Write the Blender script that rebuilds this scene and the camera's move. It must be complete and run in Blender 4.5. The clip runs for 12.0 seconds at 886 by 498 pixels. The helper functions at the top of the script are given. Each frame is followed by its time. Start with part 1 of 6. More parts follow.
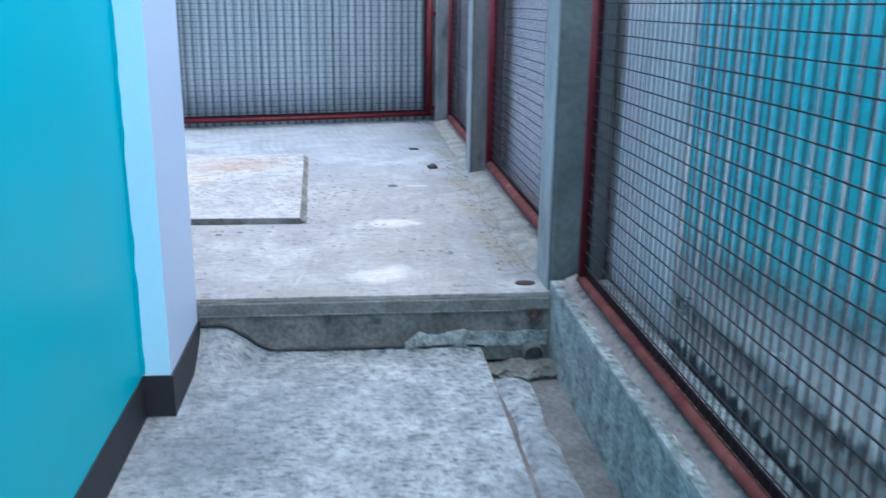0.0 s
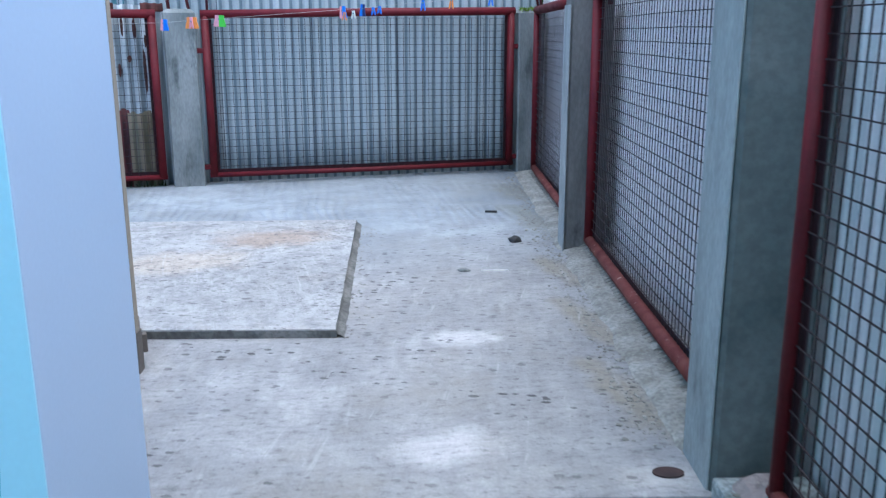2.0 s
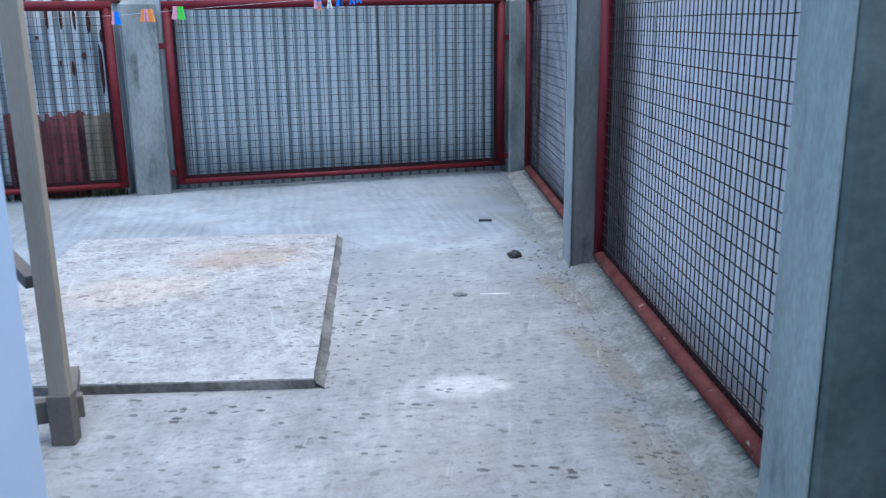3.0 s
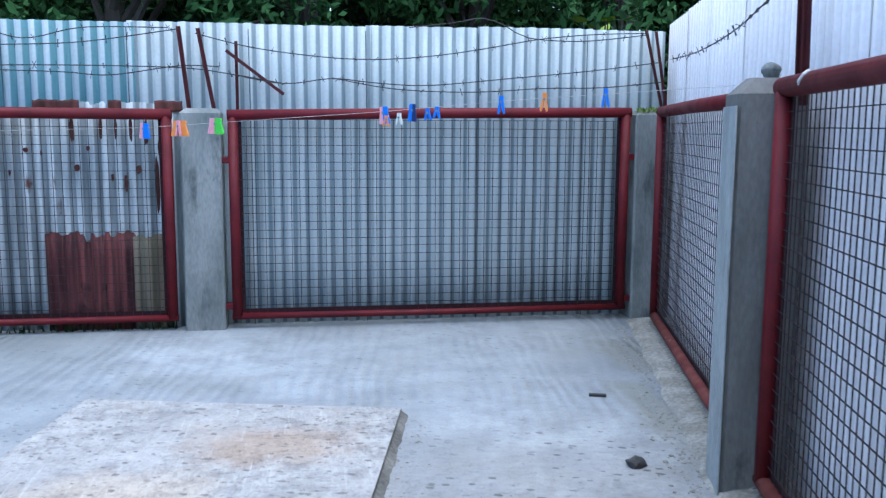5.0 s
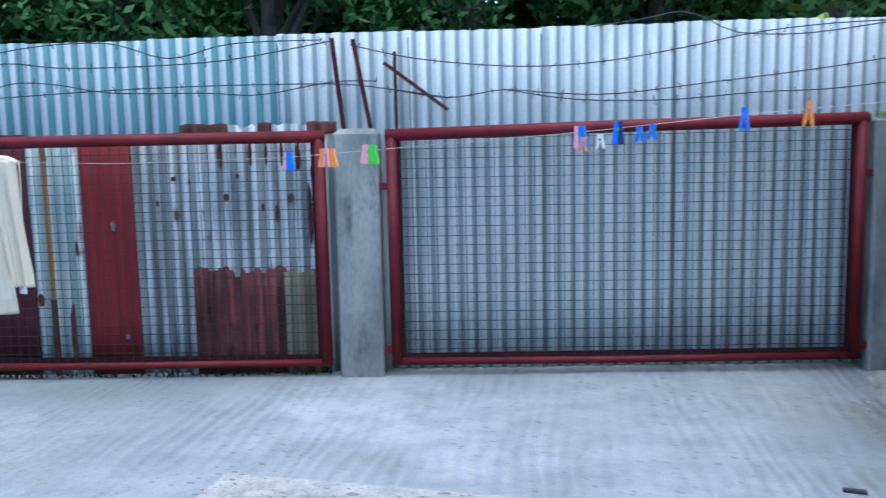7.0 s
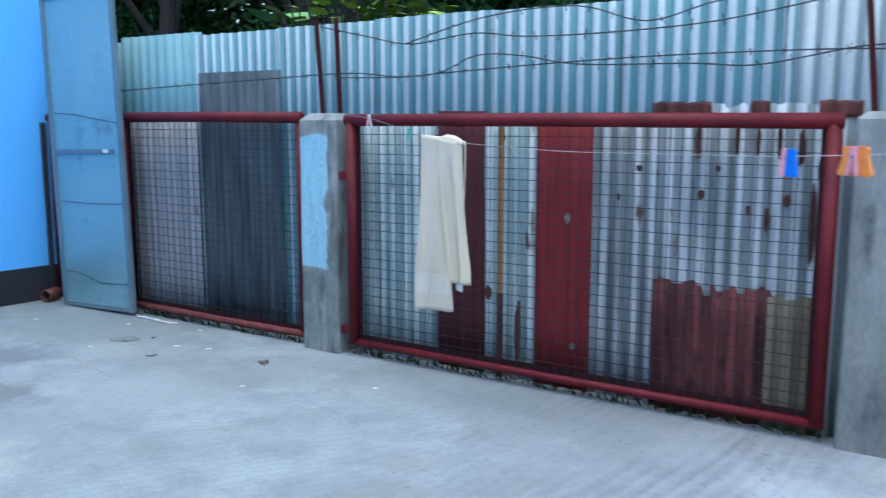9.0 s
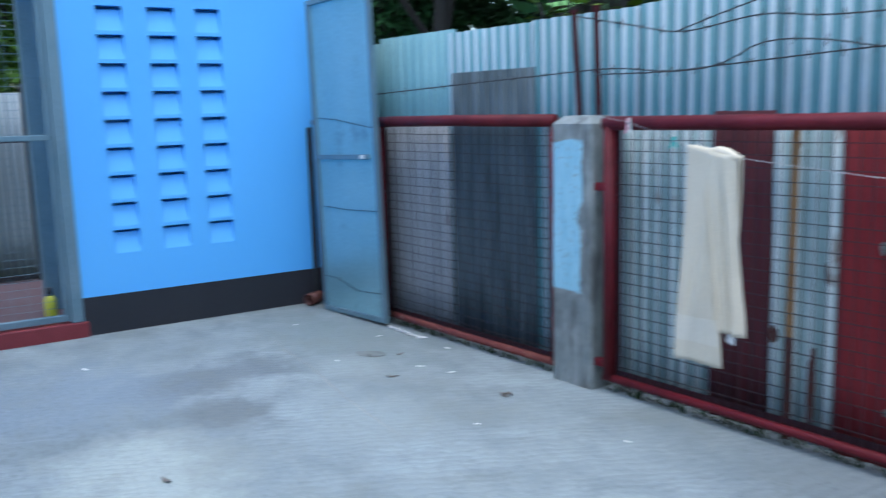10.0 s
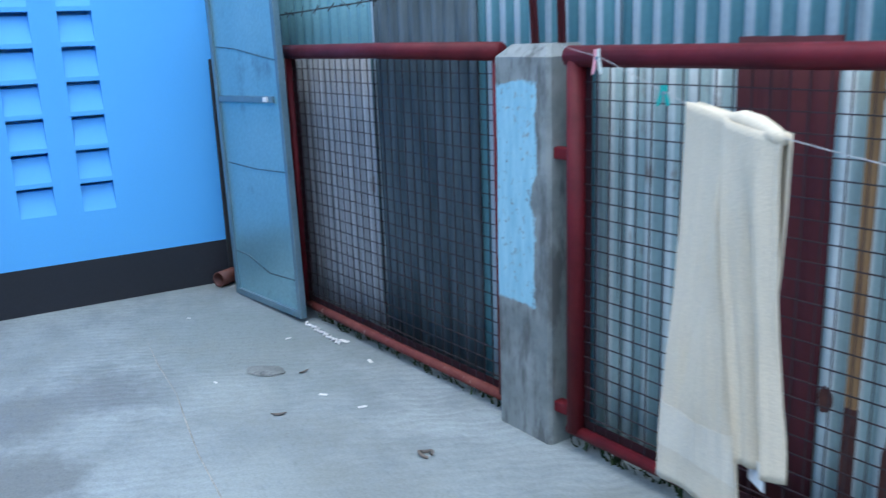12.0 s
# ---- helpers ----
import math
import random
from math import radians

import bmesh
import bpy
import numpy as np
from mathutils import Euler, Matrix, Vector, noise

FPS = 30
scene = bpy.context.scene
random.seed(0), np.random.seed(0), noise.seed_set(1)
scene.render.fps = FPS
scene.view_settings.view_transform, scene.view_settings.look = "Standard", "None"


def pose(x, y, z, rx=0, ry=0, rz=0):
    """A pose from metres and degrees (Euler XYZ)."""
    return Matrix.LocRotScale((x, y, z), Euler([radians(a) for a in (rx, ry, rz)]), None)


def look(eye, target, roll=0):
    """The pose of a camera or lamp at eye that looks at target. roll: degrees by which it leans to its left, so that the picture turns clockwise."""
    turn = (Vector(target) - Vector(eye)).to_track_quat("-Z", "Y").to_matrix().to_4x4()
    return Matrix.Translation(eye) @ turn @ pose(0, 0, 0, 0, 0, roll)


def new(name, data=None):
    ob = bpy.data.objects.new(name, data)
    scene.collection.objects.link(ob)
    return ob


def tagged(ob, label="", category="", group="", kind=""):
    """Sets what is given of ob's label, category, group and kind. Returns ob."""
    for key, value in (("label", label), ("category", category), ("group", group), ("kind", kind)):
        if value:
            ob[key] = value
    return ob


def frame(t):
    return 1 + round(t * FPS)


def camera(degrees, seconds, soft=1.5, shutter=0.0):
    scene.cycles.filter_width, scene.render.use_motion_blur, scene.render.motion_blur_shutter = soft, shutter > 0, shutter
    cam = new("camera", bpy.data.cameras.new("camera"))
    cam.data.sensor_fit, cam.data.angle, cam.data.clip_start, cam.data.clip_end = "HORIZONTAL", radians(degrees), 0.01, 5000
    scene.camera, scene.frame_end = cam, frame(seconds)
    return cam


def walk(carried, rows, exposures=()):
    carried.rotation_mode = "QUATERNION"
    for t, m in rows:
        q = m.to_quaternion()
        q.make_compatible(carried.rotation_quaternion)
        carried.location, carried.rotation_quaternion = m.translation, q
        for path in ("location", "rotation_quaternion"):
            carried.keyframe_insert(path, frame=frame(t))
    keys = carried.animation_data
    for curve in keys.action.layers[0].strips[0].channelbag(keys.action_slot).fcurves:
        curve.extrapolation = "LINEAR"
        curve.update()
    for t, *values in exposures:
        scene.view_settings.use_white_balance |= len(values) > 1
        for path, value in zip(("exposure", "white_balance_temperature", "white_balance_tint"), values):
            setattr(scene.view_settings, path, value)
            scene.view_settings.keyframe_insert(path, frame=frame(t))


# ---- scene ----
cam = camera(54.0, 12.0, 1.25, 0.4)
PATH = [
    (0, (-0.969, 0.492, 1.203), (-0.307, 2.3, 0.659), 0.7),
    (0.5, (-0.82, 0.862, 1.229), (-0.306, 2.725, 0.714), 0.1),
    (1, (-0.722, 1.202, 1.244), (-0.221, 3.071, 0.739), -0.6),
    (1.5, (-0.631, 1.549, 1.22), (-0.091, 3.41, 0.727), 0.2),
    (2, (-0.544, 1.849, 1.213), (-0.041, 3.723, 0.731), -0.1),
    (2.5, (-0.515, 2.153, 1.224), (0.002, 4.022, 0.737), -1.1),
    (2.7, (-0.489, 2.256, 1.218), (0.053, 4.114, 0.714), -0.7),
    (4.3, (-0.16, 3.227, 1.241), (0.314, 5.123, 0.817), -0.2),
    (4.5, (-0.105, 3.35, 1.267), (0.287, 5.287, 0.957), 1.2),
    (5, (-0.028, 3.577, 1.276), (0.265, 5.537, 1.004), 0.3),
    (5.5, (-0.054, 3.81, 1.303), (0.327, 5.759, 1.07), -1.0),
    (6, (-0.091, 3.941, 1.289), (0.251, 5.897, 1.051), -1.5),
    (6.5, (-0.09, 4.127, 1.289), (0.068, 6.104, 1.034), -2.0),
    (6.7, (-0.08, 4.227, 1.343), (-0.021, 6.21, 1.088), -1.7),
    (8.3, (-0.132, 4.919, 1.278), (-0.785, 6.793, 1.029), -0.2),
    (8.5, (-0.183, 5.018, 1.304), (-0.983, 6.832, 1.042), 0.0),
    (9, (-0.289, 5.346, 1.373), (-1.378, 6.997, 1.075), 0.0),
    (9.5, (-0.447, 5.623, 1.435), (-1.712, 7.145, 1.148), -0.9),
    (10, (-0.568, 5.938, 1.459), (-2.134, 7.14, 1.138), -1.6),
    (10.3, (-0.677, 6.047, 1.46), (-2.36, 7.067, 1.108), -2.7),
    (10.5, (-0.763, 6.252, 1.452), (-2.463, 7.234, 1.072), -2.0),
    (11, (-0.943, 6.582, 1.42), (-2.507, 7.75, 0.986), -1.5),
    (11.5, (-1.118, 6.948, 1.472), (-2.644, 8.169, 1.047), -1.4),
    (12, (-1.439, 7.192, 1.457), (-3.01, 8.33, 0.968), -2.1),
]
walk(cam, [(t, look(eye, target, roll)) for t, eye, target, roll in PATH], [(0.0, 2.09, 5850, 3), (2.5, 1.80, 5850, 4), (5.5, 1.82, 5820, 4), (9.5, 1.61, 5820, 3), (10.5, 1.47, 5820, 3), (12.0, 1.62, 5820, 2)])

# ---- light ----
world = bpy.data.worlds.new("world")
scene.world = world
world.use_nodes = True
wn = world.node_tree
sky = wn.nodes.new("ShaderNodeTexSky")
sky.sky_type = "NISHITA"
sky.sun_disc = False
sky.sun_elevation = radians(80)
sky.sun_rotation = radians(145)
sky.air_density = 1.0
sky.dust_density = 2.0
sky.ozone_density = 1.5
wn.nodes["Background"].inputs["Strength"].default_value = 0.15
wn.links.new(sky.outputs[0], wn.nodes["Background"].inputs["Color"])
sun = new("sun", bpy.data.lights.new("sun", "SUN"))
sun.data.energy = 0.6
sun.data.angle = radians(130)
sun.data.color = (1.0, 0.97, 0.93)
sun.matrix_world = look((0.5, 1.2, 12), (0, 3, 0))

# ---- materials ----


def node(nt, kind, **vals):
    n = nt.nodes.new(kind)
    for k, v in vals.items():
        n.inputs[k].default_value = v
    return n


def ramp(nt, src, stops):
    n = nt.nodes.new("ShaderNodeValToRGB")
    e = n.color_ramp.elements
    while len(e) < len(stops):
        e.new(0.5)
    for k, (p, c) in enumerate(stops):
        e[k].position = p
        e[k].color = (*c, 1) if len(c) == 3 else c
    nt.links.new(src, n.inputs[0])
    return n.outputs[0]


def mixc(nt, f, a, b, blend="MIX"):
    n = nt.nodes.new("ShaderNodeMix")
    n.data_type = "RGBA"
    n.blend_type = blend
    for sock, v in ((n.inputs[0], f), (n.inputs[6], a), (n.inputs[7], b)):
        if isinstance(v, bpy.types.NodeSocket):
            nt.links.new(v, sock)
        elif isinstance(v, (tuple, list)):
            sock.default_value = (*v, 1)
        else:
            sock.default_value = v
    return n.outputs[2]


def math_node(nt, op, a, b=0.0, clamp=False):
    n = nt.nodes.new("ShaderNodeMath")
    n.operation = op
    n.use_clamp = clamp
    for sock, v in ((n.inputs[0], a), (n.inputs[1], b)):
        if isinstance(v, bpy.types.NodeSocket):
            nt.links.new(v, sock)
        else:
            sock.default_value = v
    return n.outputs[0]


def coords(nt, scale=(1, 1, 1), which="Object"):
    tc = nt.nodes.new("ShaderNodeTexCoord")
    mp = nt.nodes.new("ShaderNodeMapping")
    mp.inputs["Scale"].default_value = scale
    nt.links.new(tc.outputs[which], mp.inputs[0])
    return mp.outputs[0]


def noise_tex(nt, vec, scale, detail=4.0, rough=0.55):
    n = node(nt, "ShaderNodeTexNoise", Scale=scale, Detail=detail, Roughness=rough)
    nt.links.new(vec, n.inputs["Vector"])
    return n.outputs[0]


def base_mat(name):
    m = bpy.data.materials.new(name)
    m.use_nodes = True
    nt = m.node_tree
    return m, nt, nt.nodes["Principled BSDF"]


def bump(nt, bsdf, height, strength=0.3, dist=0.01):
    b = node(nt, "ShaderNodeBump", Strength=strength, Distance=dist)
    nt.links.new(height, b.inputs["Height"])
    nt.links.new(b.outputs[0], bsdf.inputs["Normal"])


def surface(name, c1, c2, coarse=2.0, fine=40.0, rough=0.7, metal=0.0, bumps=0.2, dist=0.004, stretch=(1, 1, 1),
            dirt=None, dirt_scale=5.0, dirt_at=0.6, vary=0.0, spec=0.5, grain=0.25, hard=0.2):
    """A worn plain surface: two tones at a coarse scale, grain at a fine one, optional blotches of dirt."""
    m, nt, b = base_mat(name)
    v = coords(nt, stretch)
    n1, n2 = noise_tex(nt, v, coarse), noise_tex(nt, v, fine, 3)
    col = mixc(nt, ramp(nt, n1, ((0.5 - hard, (0, 0, 0)), (0.5 + hard, (1, 1, 1)))), c1, c2)
    col = mixc(nt, grain, col, ramp(nt, n2, ((0.5 - hard, (0.35, 0.35, 0.35)), (0.5 + hard, (1, 1, 1)))), "MULTIPLY")
    if dirt:
        n3 = noise_tex(nt, v, dirt_scale, 6, 0.65)
        col = mixc(nt, ramp(nt, n3, ((dirt_at, (0, 0, 0)), (dirt_at + 0.12, (1, 1, 1)))), col, dirt)
    if vary:
        oi = nt.nodes.new("ShaderNodeObjectInfo")
        k = math_node(nt, "MULTIPLY_ADD", oi.outputs["Random"], vary)
        k.node.inputs[2].default_value = 1 - vary / 2
        mul = nt.nodes.new("ShaderNodeVectorMath")
        mul.operation = "SCALE"
        nt.links.new(col, mul.inputs[0])
        nt.links.new(k, mul.inputs["Scale"])
        col = mul.outputs[0]
    nt.links.new(col, b.inputs["Base Color"])
    b.inputs["Metallic"].default_value = metal
    r = ramp(nt, n1, ((0.3, (rough - 0.06,) * 3), (0.7, (min(1, rough + 0.08),) * 3)))
    nt.links.new(r, b.inputs["Roughness"])
    b.inputs["Specular IOR Level"].default_value = spec
    bump(nt, b, mixc(nt, 0.5, n1, n2), bumps, dist)
    return m


def blot(nt, v, x, y, rx, ry, edge_noise, soft=0.35):
    """A mask, 1 inside a ragged ellipse on the floor."""
    mp = nt.nodes.new("ShaderNodeMapping")
    mp.vector_type = "POINT"
    mp.inputs["Location"].default_value = (-x / rx, -y / ry, 0)
    mp.inputs["Scale"].default_value = (1 / rx, 1 / ry, 0)
    nt.links.new(v, mp.inputs[0])
    ln = nt.nodes.new("ShaderNodeVectorMath")
    ln.operation = "LENGTH"
    nt.links.new(mp.outputs[0], ln.inputs[0])
    d = math_node(nt, "ADD", ln.outputs["Value"], math_node(nt, "MULTIPLY", math_node(nt, "SUBTRACT", edge_noise, 0.5), 1.6))
    return ramp(nt, d, ((max(0.0, 0.75 - soft), (1, 1, 1)), (0.75 + soft * 0.6, (0, 0, 0))))


def turned(nt, angle, scale):
    """Floor coordinates turned about z, then scaled."""
    mp = nt.nodes.new("ShaderNodeMapping")
    mp.inputs["Rotation"].default_value = (0, 0, angle)
    nt.links.new(coords(nt), mp.inputs[0])
    sc = nt.nodes.new("ShaderNodeMapping")
    sc.inputs["Scale"].default_value = scale
    nt.links.new(mp.outputs[0], sc.inputs[0])
    return sc.outputs[0]


def pit_mask(nt, v, scale, size, share):
    """1 in small ragged pits, one in a share of the cells of a cellular pattern."""
    n = node(nt, "ShaderNodeTexVoronoi", Scale=scale)
    nt.links.new(v, n.inputs["Vector"])
    se = nt.nodes.new("ShaderNodeSeparateColor")
    nt.links.new(n.outputs["Color"], se.inputs[0])
    radius = math_node(nt, "MULTIPLY", math_node(nt, "SUBTRACT", se.outputs[0], 1 - share, True), size / share)
    ragged = math_node(nt, "MULTIPLY", math_node(nt, "SUBTRACT", noise_tex(nt, v, scale * 5, 3, 0.6), 0.5), 0.5)
    return math_node(nt, "MULTIPLY", math_node(nt, "SUBTRACT", radius, math_node(nt, "ADD", n.outputs["Distance"], ragged)), 22.0, True)


def concrete_floor(name, light, mid, dark, brown, blots=(), pits=0.33, grain=1.0, scratch=0.45, patch=5.0, mottle=0.5, flake=7.0, flecks=0.0):
    """Cast concrete: pale laitance, grey blotches, dark pits, brown stains, scratches."""
    m, nt, b = base_mat(name)
    v = coords(nt)
    big, med = noise_tex(nt, v, 0.7, 5, 0.6), noise_tex(nt, v, patch, 9, 0.75)
    fine = noise_tex(nt, v, 70, 4, 0.7)
    pit = noise_tex(nt, coords(nt, (1, 2.4, 1)), 24, 3, 0.5)
    col = mixc(nt, ramp(nt, big, ((0.35, (0, 0, 0)), (0.65, (1, 1, 1)))), mid, light)
    col = mixc(nt, ramp(nt, med, ((0.36, (0.9,) * 3), (0.60, (0, 0, 0)))), col, mid)
    st = noise_tex(nt, v, 1.3, 4, 0.6)
    col = mixc(nt, ramp(nt, st, ((0.58, (0, 0, 0)), (0.74, (0.45,) * 3))), col, brown)
    for x, y, rx, ry, c, k in blots:
        col = mixc(nt, math_node(nt, "MULTIPLY", blot(nt, v, x, y, rx, ry, med), k), col, c)
    scr = noise_tex(nt, coords(nt, (14, 0.9, 1)), 2.4, 3, 0.6)
    col = mixc(nt, ramp(nt, scr, ((0.60, (0, 0, 0)), (0.72, (scratch,) * 3))), col, tuple(min(0.9, x * 1.15) for x in light))
    spk = noise_tex(nt, coords(nt, (2.2, 1, 1)), 16, 6, 0.8)
    rough_zone = ramp(nt, noise_tex(nt, v, 1.1, 3, 0.5), ((0.38, (0.22 * grain,) * 3), (0.62, (0.62 * grain,) * 3)))
    col = mixc(nt, rough_zone, col, ramp(nt, spk, ((0.34, (0.42,) * 3), (0.52, (1, 1, 1)), (0.72, (1.12,) * 3))), "MULTIPLY")
    col = mixc(nt, math_node(nt, "MULTIPLY", ramp(nt, pit, ((pits - 0.06, (1.0,) * 3), (pits + 0.03, (0, 0, 0)))), math_node(nt, "MULTIPLY", rough_zone, 1.5, True)), col, dark)
    col = mixc(nt, 0.35 * grain, col, ramp(nt, fine, ((0.25, (0.4,) * 3), (0.62, (1, 1, 1)))), "MULTIPLY")
    mot = noise_tex(nt, coords(nt, (1, 1.15, 1)), flake, 10, 0.72)
    col = mixc(nt, mottle, col, ramp(nt, mot, ((0.38, (0.42, 0.43, 0.45)), (0.47, (0.82,) * 3), (0.54, (1, 1, 1)), (0.66, (1.12,) * 3))), "MULTIPLY")
    if flecks:
        marks = math_node(nt, "MAXIMUM", pit_mask(nt, turned(nt, 0.2, (1, 1.9, 1)), 9.0, 0.30, 0.5), pit_mask(nt, turned(nt, 0.5, (1, 1.6, 1)), 24.0, 0.40, 0.4))
        col = mixc(nt, math_node(nt, "MULTIPLY", marks, flecks), col, dark)
    h = mixc(nt, 0.45, med, fine)
    h = mixc(nt, 0.3, h, pit)
    nt.links.new(col, b.inputs["Base Color"])
    b.inputs["Roughness"].default_value = 0.82
    bump(nt, b, h, 0.6, 0.014)
    return m


def yard_concrete(name, light, mid, blots):
    """The yard's slab: trowelled cement with drag marks, pale smears, pits, waves near the back fence and broom marks in the west."""
    m, nt, b = base_mat(name)
    v = coords(nt)
    se = nt.nodes.new("ShaderNodeSeparateXYZ")
    nt.links.new(v, se.inputs[0])
    X, Y = se.outputs[0], se.outputs[1]
    big, med, fine = noise_tex(nt, v, 0.8, 5, 0.6), noise_tex(nt, v, 4.0, 7, 0.62), noise_tex(nt, v, 85, 4, 0.7)
    near = math_node(nt, "MULTIPLY", math_node(nt, "SUBTRACT", 7.4, Y), 0.7, True)
    east = math_node(nt, "MULTIPLY", math_node(nt, "ADD", X, 2.6), 0.6, True)
    col = mixc(nt, ramp(nt, big, ((0.35, (0, 0, 0)), (0.65, (1, 1, 1)))), mid, light)
    col = mixc(nt, ramp(nt, med, ((0.34, (0.8,) * 3), (0.56, (0, 0, 0)))), col, mid)
    for x, y, rx, ry, c, k in blots:
        col = mixc(nt, math_node(nt, "MULTIPLY", blot(nt, v, x, y, rx, ry, med), k), col, c)
    # drag marks of the screed along the yard and finer ones across it
    long_marks = noise_tex(nt, turned(nt, 0.30, (15, 2.2, 1)), 1.0, 6, 0.7)
    cross = noise_tex(nt, turned(nt, 0.12, (5, 30, 1)), 1.0, 8, 0.72)
    col = mixc(nt, math_node(nt, "MULTIPLY", near, math_node(nt, "MULTIPLY", big, 0.55)), col, ramp(nt, long_marks, ((0.36, (0.66, 0.65, 0.64)), (0.50, (1, 1, 1)), (0.64, (1.22,) * 3))), "MULTIPLY")
    col = mixc(nt, math_node(nt, "MULTIPLY", near, math_node(nt, "MULTIPLY", med, 0.75)), col, ramp(nt, cross, ((0.34, (0.66, 0.66, 0.67)), (0.50, (1, 1, 1)), (0.66, (1.16,) * 3))), "MULTIPLY")
    smear = math_node(nt, "MULTIPLY", ramp(nt, noise_tex(nt, turned(nt, 0.3, (7, 1.3, 1)), 1.6, 4, 0.6), ((0.58, (0, 0, 0)), (0.70, (0.4,) * 3))), near)
    col = mixc(nt, smear, col, tuple(c * 1.18 for c in light))
    blotch = noise_tex(nt, turned(nt, 0.1, (1, 1.6, 1)), 21.0, 9, 0.74)
    col = mixc(nt, math_node(nt, "MULTIPLY_ADD", near, 0.42), col, ramp(nt, blotch, ((0.35, (0.35,) * 3), (0.45, (0.9,) * 3), (0.52, (1, 1, 1)), (0.66, (1.16,) * 3))), "MULTIPLY")
    col.node.inputs[0].links[0].from_node.inputs[2].default_value = 0.22
    strokes = math_node(nt, "MULTIPLY", ramp(nt, noise_tex(nt, turned(nt, 0.42, (22, 1.5, 1)), 1.5, 3, 0.5), ((0.64, (0, 0, 0)), (0.74, (0.42,) * 3))), near)
    col = mixc(nt, strokes, col, tuple(c * 1.25 for c in light))
    grime = ramp(nt, noise_tex(nt, v, 1.7, 7, 0.7), ((0.50, (0, 0, 0)), (0.66, (0.5,) * 3)))
    col = mixc(nt, grime, col, (0.255, 0.245, 0.225))
    pits = math_node(nt, "MAXIMUM", pit_mask(nt, turned(nt, 0.15, (1, 2.0, 1)), 9.0, 0.17, 0.45), pit_mask(nt, turned(nt, 0.4, (1, 1.8, 1)), 20.0, 0.42, 0.42))
    clumps = ramp(nt, noise_tex(nt, v, 1.3, 3, 0.5), ((0.40, (0.12,) * 3), (0.60, (1, 1, 1))))
    pits = math_node(nt, "MULTIPLY", math_node(nt, "MULTIPLY", pits, clumps), math_node(nt, "MULTIPLY", math_node(nt, "ADD", near, 0.5, True), math_node(nt, "ADD", math_node(nt, "MULTIPLY", east, 0.85), 0.15)))
    col = mixc(nt, math_node(nt, "MULTIPLY", pits, 0.9), col, (0.065, 0.065, 0.065))
    col = mixc(nt, 0.38, col, ramp(nt, fine, ((0.25, (0.45,) * 3), (0.62, (1, 1, 1)))), "MULTIPLY")
    # colour cast put into the tint: warm by the step, bluish at back, greener west
    col = mixc(nt, 1.0, col, mixc(nt, east, (0.86, 0.96, 0.95), mixc(nt, near, (0.93, 1.0, 1.045), (1.06, 1.02, 0.985))), "MULTIPLY")
    # trowel waves by the back fence
    w = node(nt, "ShaderNodeTexWave", Scale=4.0, Distortion=12.0, Detail=4.0)
    w.inputs["Detail Scale"].default_value = 0.5
    nt.links.new(turned(nt, 0.12, (1, 0.36, 1)), w.inputs["Vector"])
    zone = math_node(nt, "MULTIPLY", math_node(nt, "SUBTRACT", Y, 6.9), 1.6, True)
    zone = math_node(nt, "MULTIPLY", zone, math_node(nt, "MULTIPLY", math_node(nt, "ADD", X, 3.2), 0.6, True))
    zone = math_node(nt, "MULTIPLY", zone, ramp(nt, noise_tex(nt, v, 1.2, 3, 0.5), ((0.40, (0.08,) * 3), (0.60, (1, 1, 1)))))
    br = node(nt, "ShaderNodeTexWave", Scale=6.0, Distortion=7.0, Detail=3.0)
    nt.links.new(turned(nt, 0.55, (1, 1, 1)), br.inputs["Vector"])
    west = math_node(nt, "MULTIPLY", math_node(nt, "SUBTRACT", -0.8, X), 0.8, True)
    west = math_node(nt, "MULTIPLY", west, ramp(nt, big, ((0.36, (0.1,) * 3), (0.6, (1, 1, 1)))))
    # soft shading of the troughs put into the colour, as the bumps show weakly
    for tex, z, low in ((w, zone, 0.89), (br, west, 0.93)):
        groove_shade = ramp(nt, tex.outputs[0], ((0.08, (low, low, low + 0.02)), (0.5, (1, 1, 1))))
        col = mixc(nt, z, col, mixc(nt, 1.0, col, groove_shade, "MULTIPLY"))
    nt.links.new(col, b.inputs["Base Color"])
    b.inputs["Roughness"].default_value = 0.85
    b.inputs["Specular IOR Level"].default_value = 0.3
    h = mixc(nt, 0.45, med, fine)
    h = math_node(nt, "SUBTRACT", h, math_node(nt, "MULTIPLY", pits, 0.8))
    waves = math_node(nt, "ADD", math_node(nt, "MULTIPLY", w.outputs[0], zone), math_node(nt, "MULTIPLY", math_node(nt, "MULTIPLY", br.outputs[0], west), 0.22))
    lower = node(nt, "ShaderNodeBump", Strength=0.8, Distance=0.014)
    nt.links.new(waves, lower.inputs["Height"])
    bump(nt, b, h, 0.5, 0.010)
    nt.links.new(lower.outputs[0], b.inputs["Normal"].links[0].from_node.inputs["Normal"])
    return m


